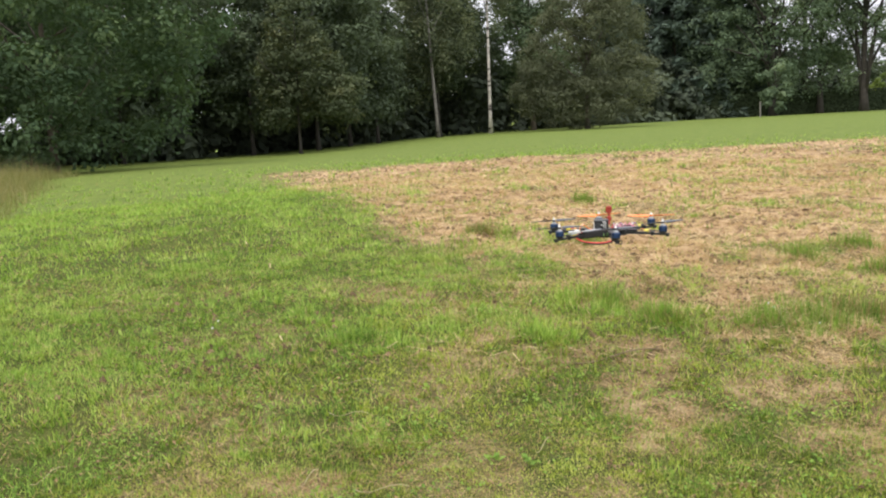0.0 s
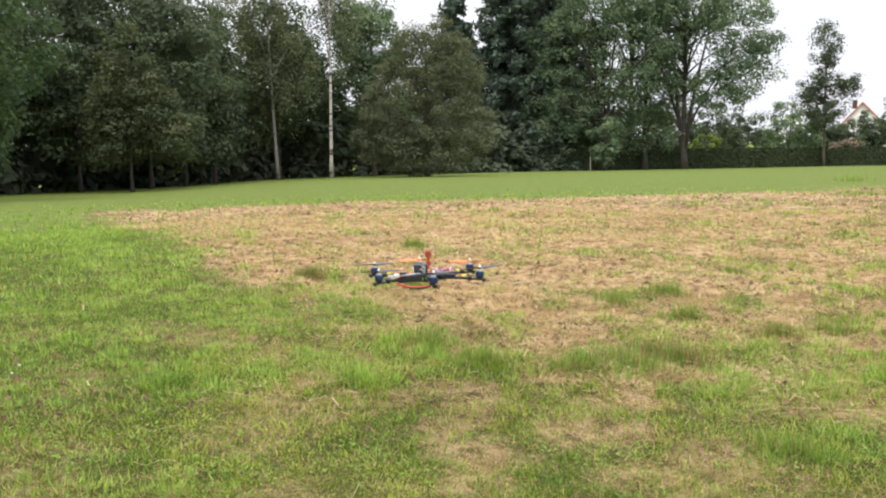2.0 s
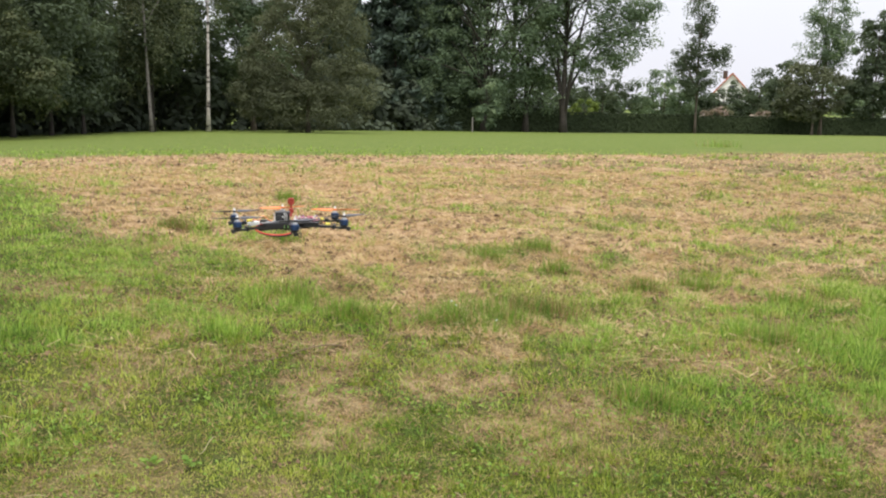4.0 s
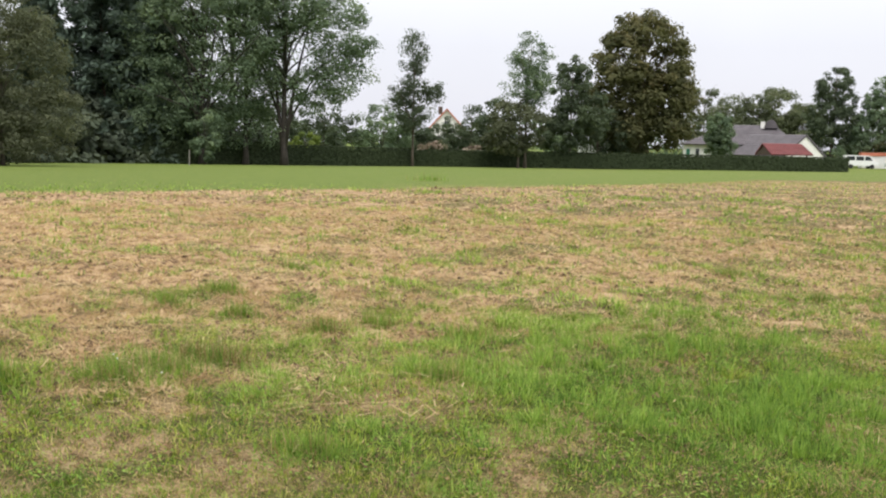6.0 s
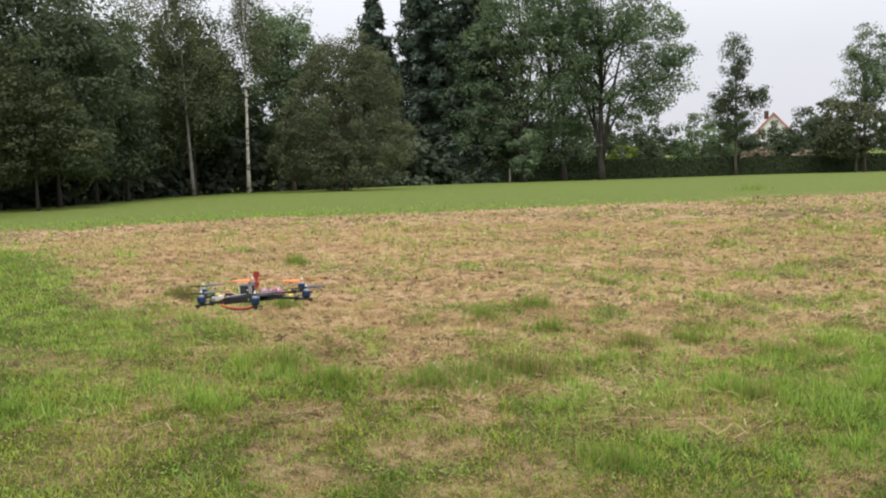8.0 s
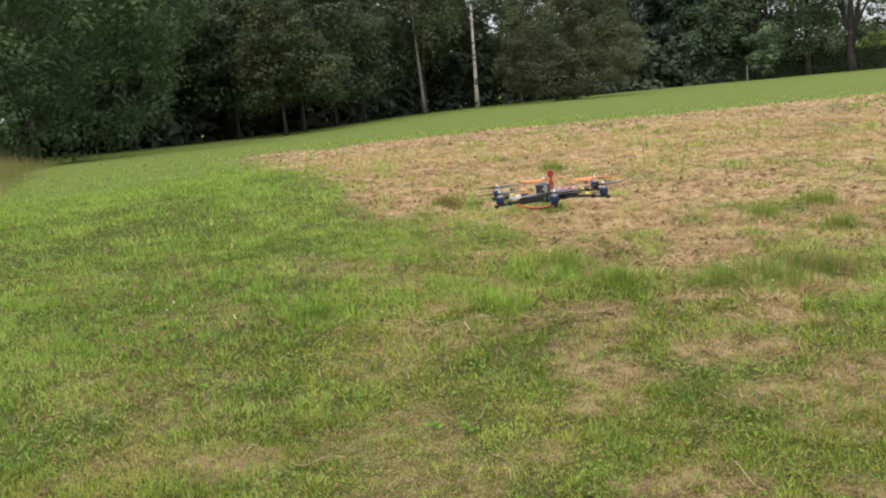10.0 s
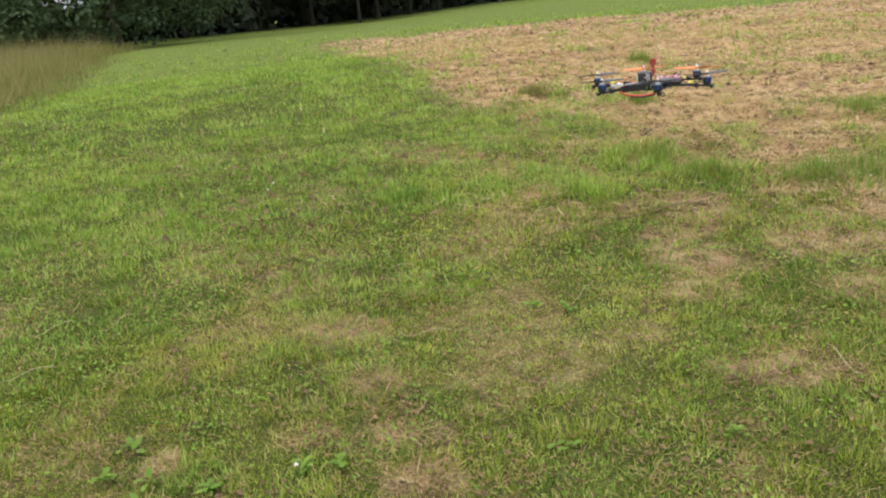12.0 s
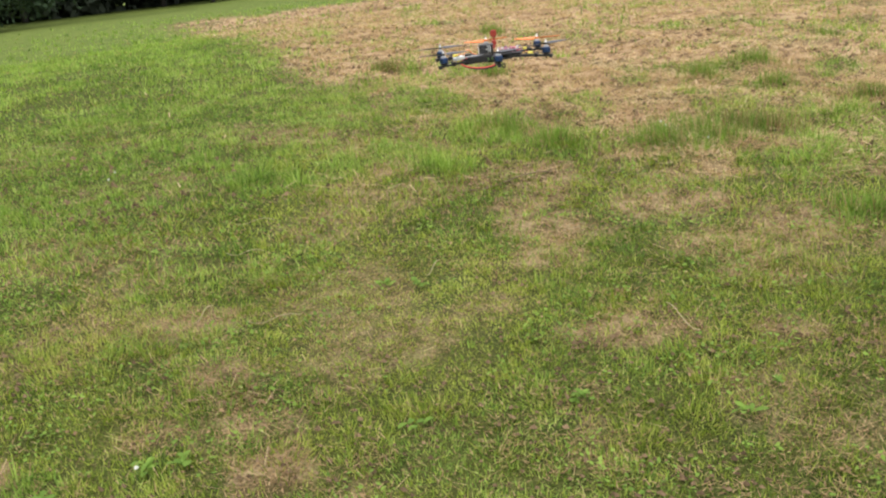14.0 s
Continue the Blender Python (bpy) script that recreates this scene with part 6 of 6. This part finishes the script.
        # speed controller under shrink sleeve, yellow plug and leads
        esc = box("speed_controller", 0.05, 0.024, 0.011, m @ pose(0.125, 0, 0.0125), M_BLACKPLASTIC, 0.002)
        box("connector", 0.024, 0.013, 0.011, m @ pose(0.195, 0.002, 0.0125, 0, 4, 8), M_YELLOW, 0.003, ob, "yellow bullet connector sleeve")
        for s, wm in ((-0.006, M_BLACKPLASTIC), (0.0, M_YELLOW), (0.006, M_RED)):
            wire([m @ Vector((0.148, s, 0.013)), m @ Vector((0.17, s * 1.3, 0.018)), m @ Vector((0.188, s, 0.013))], 0.0016, wm, esc)
        for s in (-0.005, 0.0, 0.005):
            wire([m @ Vector((0.205, s, 0.013)), m @ Vector((0.232, s, 0.014)), m @ Vector((0.258, s * 0.6, 0.009))], 0.0013, M_BLACKPLASTIC, motor.parent, "", "motor_lead")
    # flight controller case with pale stripes
    case = box("controller_case", 0.066, 0.062, 0.044, pose(-0.028, -0.012, 0.037, 0, 0, -6), M_BLACKPLASTIC, 0.004)
    box("case_lid", 0.07, 0.066, 0.005, pose(-0.028, -0.012, 0.061, 0, 0, -6), M_BLACK, 0.002, case)
    for s in (-0.064, -0.018, -0.009):
        wire([(s, -0.046, 0.02), (s - 0.003, -0.048, 0.035), (s - 0.002, -0.047, 0.05), (s - 0.008, -0.046, 0.06)], 0.0016, M_WHITEP, case, "", "pale_stripe")
    box("lens_hood", 0.02, 0.008, 0.02, pose(-0.046, -0.046, 0.04, 0, 0, -6), M_BLACK, 0.004, case)
    box("indicator", 0.006, 0.003, 0.006, pose(-0.03, -0.05, 0.043), M_WHITEP, 0.001, case)
    box("circuit_board", 0.014, 0.018, 0.003, pose(0.006, -0.03, 0.05, 70, 0, 10), M_REDORANGE, 0.001, case, "small red circuit board")
    # red looped aerial on its stem
    aer = wire([(0.016, 0.028, 0.04), (0.018, 0.03, 0.065), (0.016, 0.028, 0.092)], 0.005, M_REDORANGE, ob, "dark red looped aerial", "aerial", 8)
    for sgn in (-1, 1):
        wire([(0.016, 0.028, 0.088), (0.016 + sgn * 0.009, 0.028, 0.098), (0.016 + sgn * 0.01, 0.029, 0.112), (0.016 + sgn * 0.004, 0.028, 0.118), (0.016, 0.028, 0.108), (0.016 + sgn * 0.002, 0.028, 0.096)], 0.0052, M_REDORANGE, aer, "", "loop", 8)
    box("aerial_base", 0.022, 0.02, 0.022, pose(0.016, 0.028, 0.062), M_REDORANGE, 0.004, aer)
    # battery slung across the front with foil label and strap
    bat = box("battery", 0.135, 0.05, 0.034, pose(-0.075, -0.055, 0.004, 0, -4, -4), M_BLACKPLASTIC, 0.006)
    box("foil_label", 0.07, 0.034, 0.002, pose(-0.07, -0.055, 0.0225, 0, -4, -4), M_GREYLABEL, 0.0005, bat)
    box("printed_bar", 0.02, 0.004, 0.002, pose(-0.118, -0.066, 0.0215, 0, -4, -4), M_WHITEP, 0.0005, bat)
    box("strap", 0.016, 0.054, 0.038, pose(-0.04, -0.055, 0.006, 0, -4, -4), M_BLACK, 0.003, bat)
    box("label", 0.022, 0.003, 0.014, pose(-0.018, -0.082, 0.002), M_GREENPCB, 0.001, bat, "small green and white label")
    box("end_cap", 0.018, 0.02, 0.014, pose(0.012, -0.06, 0.004, 0, 0, 20), M_WHITEP, 0.004, bat, "white balance plug")
    # thick battery leads in a hanging loop
    wire([(-0.138, -0.06, 0.012), (-0.152, -0.08, 0.004), (-0.155, -0.1, -0.008), (-0.125, -0.13, -0.02), (-0.08, -0.16, -0.024), (-0.04, -0.19, -0.02), (-0.01, -0.215, -0.01)], 0.0031, M_RED, ob, "thick red battery lead", "battery_lead", 8)
    wire([(-0.138, -0.064, 0.01), (-0.148, -0.086, -0.004), (-0.148, -0.106, -0.014), (-0.115, -0.136, -0.026), (-0.075, -0.166, -0.029), (-0.035, -0.194, -0.025), (-0.008, -0.218, -0.015)], 0.003, M_BLACKPLASTIC, ob, "thick black battery lead", "battery_lead", 8)
    # receiver on its arm, with ribbon of coloured servo wires
    rec = box("receiver", 0.05, 0.03, 0.016, pose(-0.165, -0.092, 0.021, 0, -6, 30), M_WHITEP, 0.003, ob, "white receiver box")
    box("receiver_window", 0.018, 0.016, 0.003, pose(-0.172, -0.096, 0.0285, 0, -6, 30), M_BLACKPLASTIC, 0.001, rec)
    for s, wm in ((0.0, M_ORANGE), (0.005, M_WHITEP), (0.01, M_YELLOW), (0.015, M_REDORANGE)):
        wire([(-0.142 + s * 0.3, -0.08 + s, 0.022), (-0.132, -0.072 + s, 0.045), (-0.115, -0.06 + s, 0.05), (-0.095, -0.045 + s, 0.03), (-0.07, -0.03 + s, 0.02)], 0.0018, wm, ob, "", "servo_wire")
    # distribution board heaped with coloured leads
    board = box("power_board", 0.085, 0.06, 0.004, pose(0.075, 0.005, 0.017), M_BLACK, 0.001)
    wr = random.Random(5)
    for k in range(44):
        x0, y0 = wr.uniform(0.03, 0.12), wr.uniform(-0.028, 0.032)
        x1, y1 = x0 + wr.uniform(-0.03, 0.03), y0 + wr.uniform(-0.022, 0.022)
        h = wr.uniform(0.024, 0.042)
        wire([(x0, y0, 0.019), ((x0 * 2 + x1) / 3, (y0 * 2 + y1) / 3, h), ((x0 + 2 * x1) / 3, (y0 + 2 * y1) / 3, h - 0.004), (x1, y1, 0.02)], wr.uniform(0.0012, 0.002), wr.choice((M_PINK, M_PINK, M_RED, M_WHITEP, M_PURPLE, M_BLACKPLASTIC, M_PINK)), board, "", "lead", 5)
    for k in range(10):
        box("plug", 0.007, 0.005, 0.006, pose(wr.uniform(0.035, 0.115), wr.uniform(-0.025, 0.03), wr.uniform(0.024, 0.036), 0, 0, wr.uniform(0, 180)), wr.choice((M_WHITEP, M_PINK, M_SILVER)), 0.001, board)
    # coil of spare lead by the near motor, thin aerial wires hanging below
    coil = [(0.022 + 0.007 * math.cos(t), -0.262, -0.008 + 0.007 * math.sin(t) - 0.0004 * k) for k, t in enumerate(x * 0.6 for x in range(24))]
    wire(coil, 0.0016, M_BLACKPLASTIC, ob, "", "spare_lead")
    wire([(-0.06, -0.07, -0.012), (-0.075, -0.09, -0.03), (-0.1, -0.11, -0.045)], 0.0012, M_BLACKPLASTIC, ob, "", "aerial_wire")
    wire([(-0.03, -0.07, -0.012), (-0.04, -0.085, -0.03), (-0.052, -0.1, -0.05)], 0.0012, M_BLACKPLASTIC, ob, "", "aerial_wire")
    box("landing_pad", 0.05, 0.04, 0.012, pose(0.0, 0.0, -0.018), M_BLACKPLASTIC, 0.004)
    return ob


multicopter()
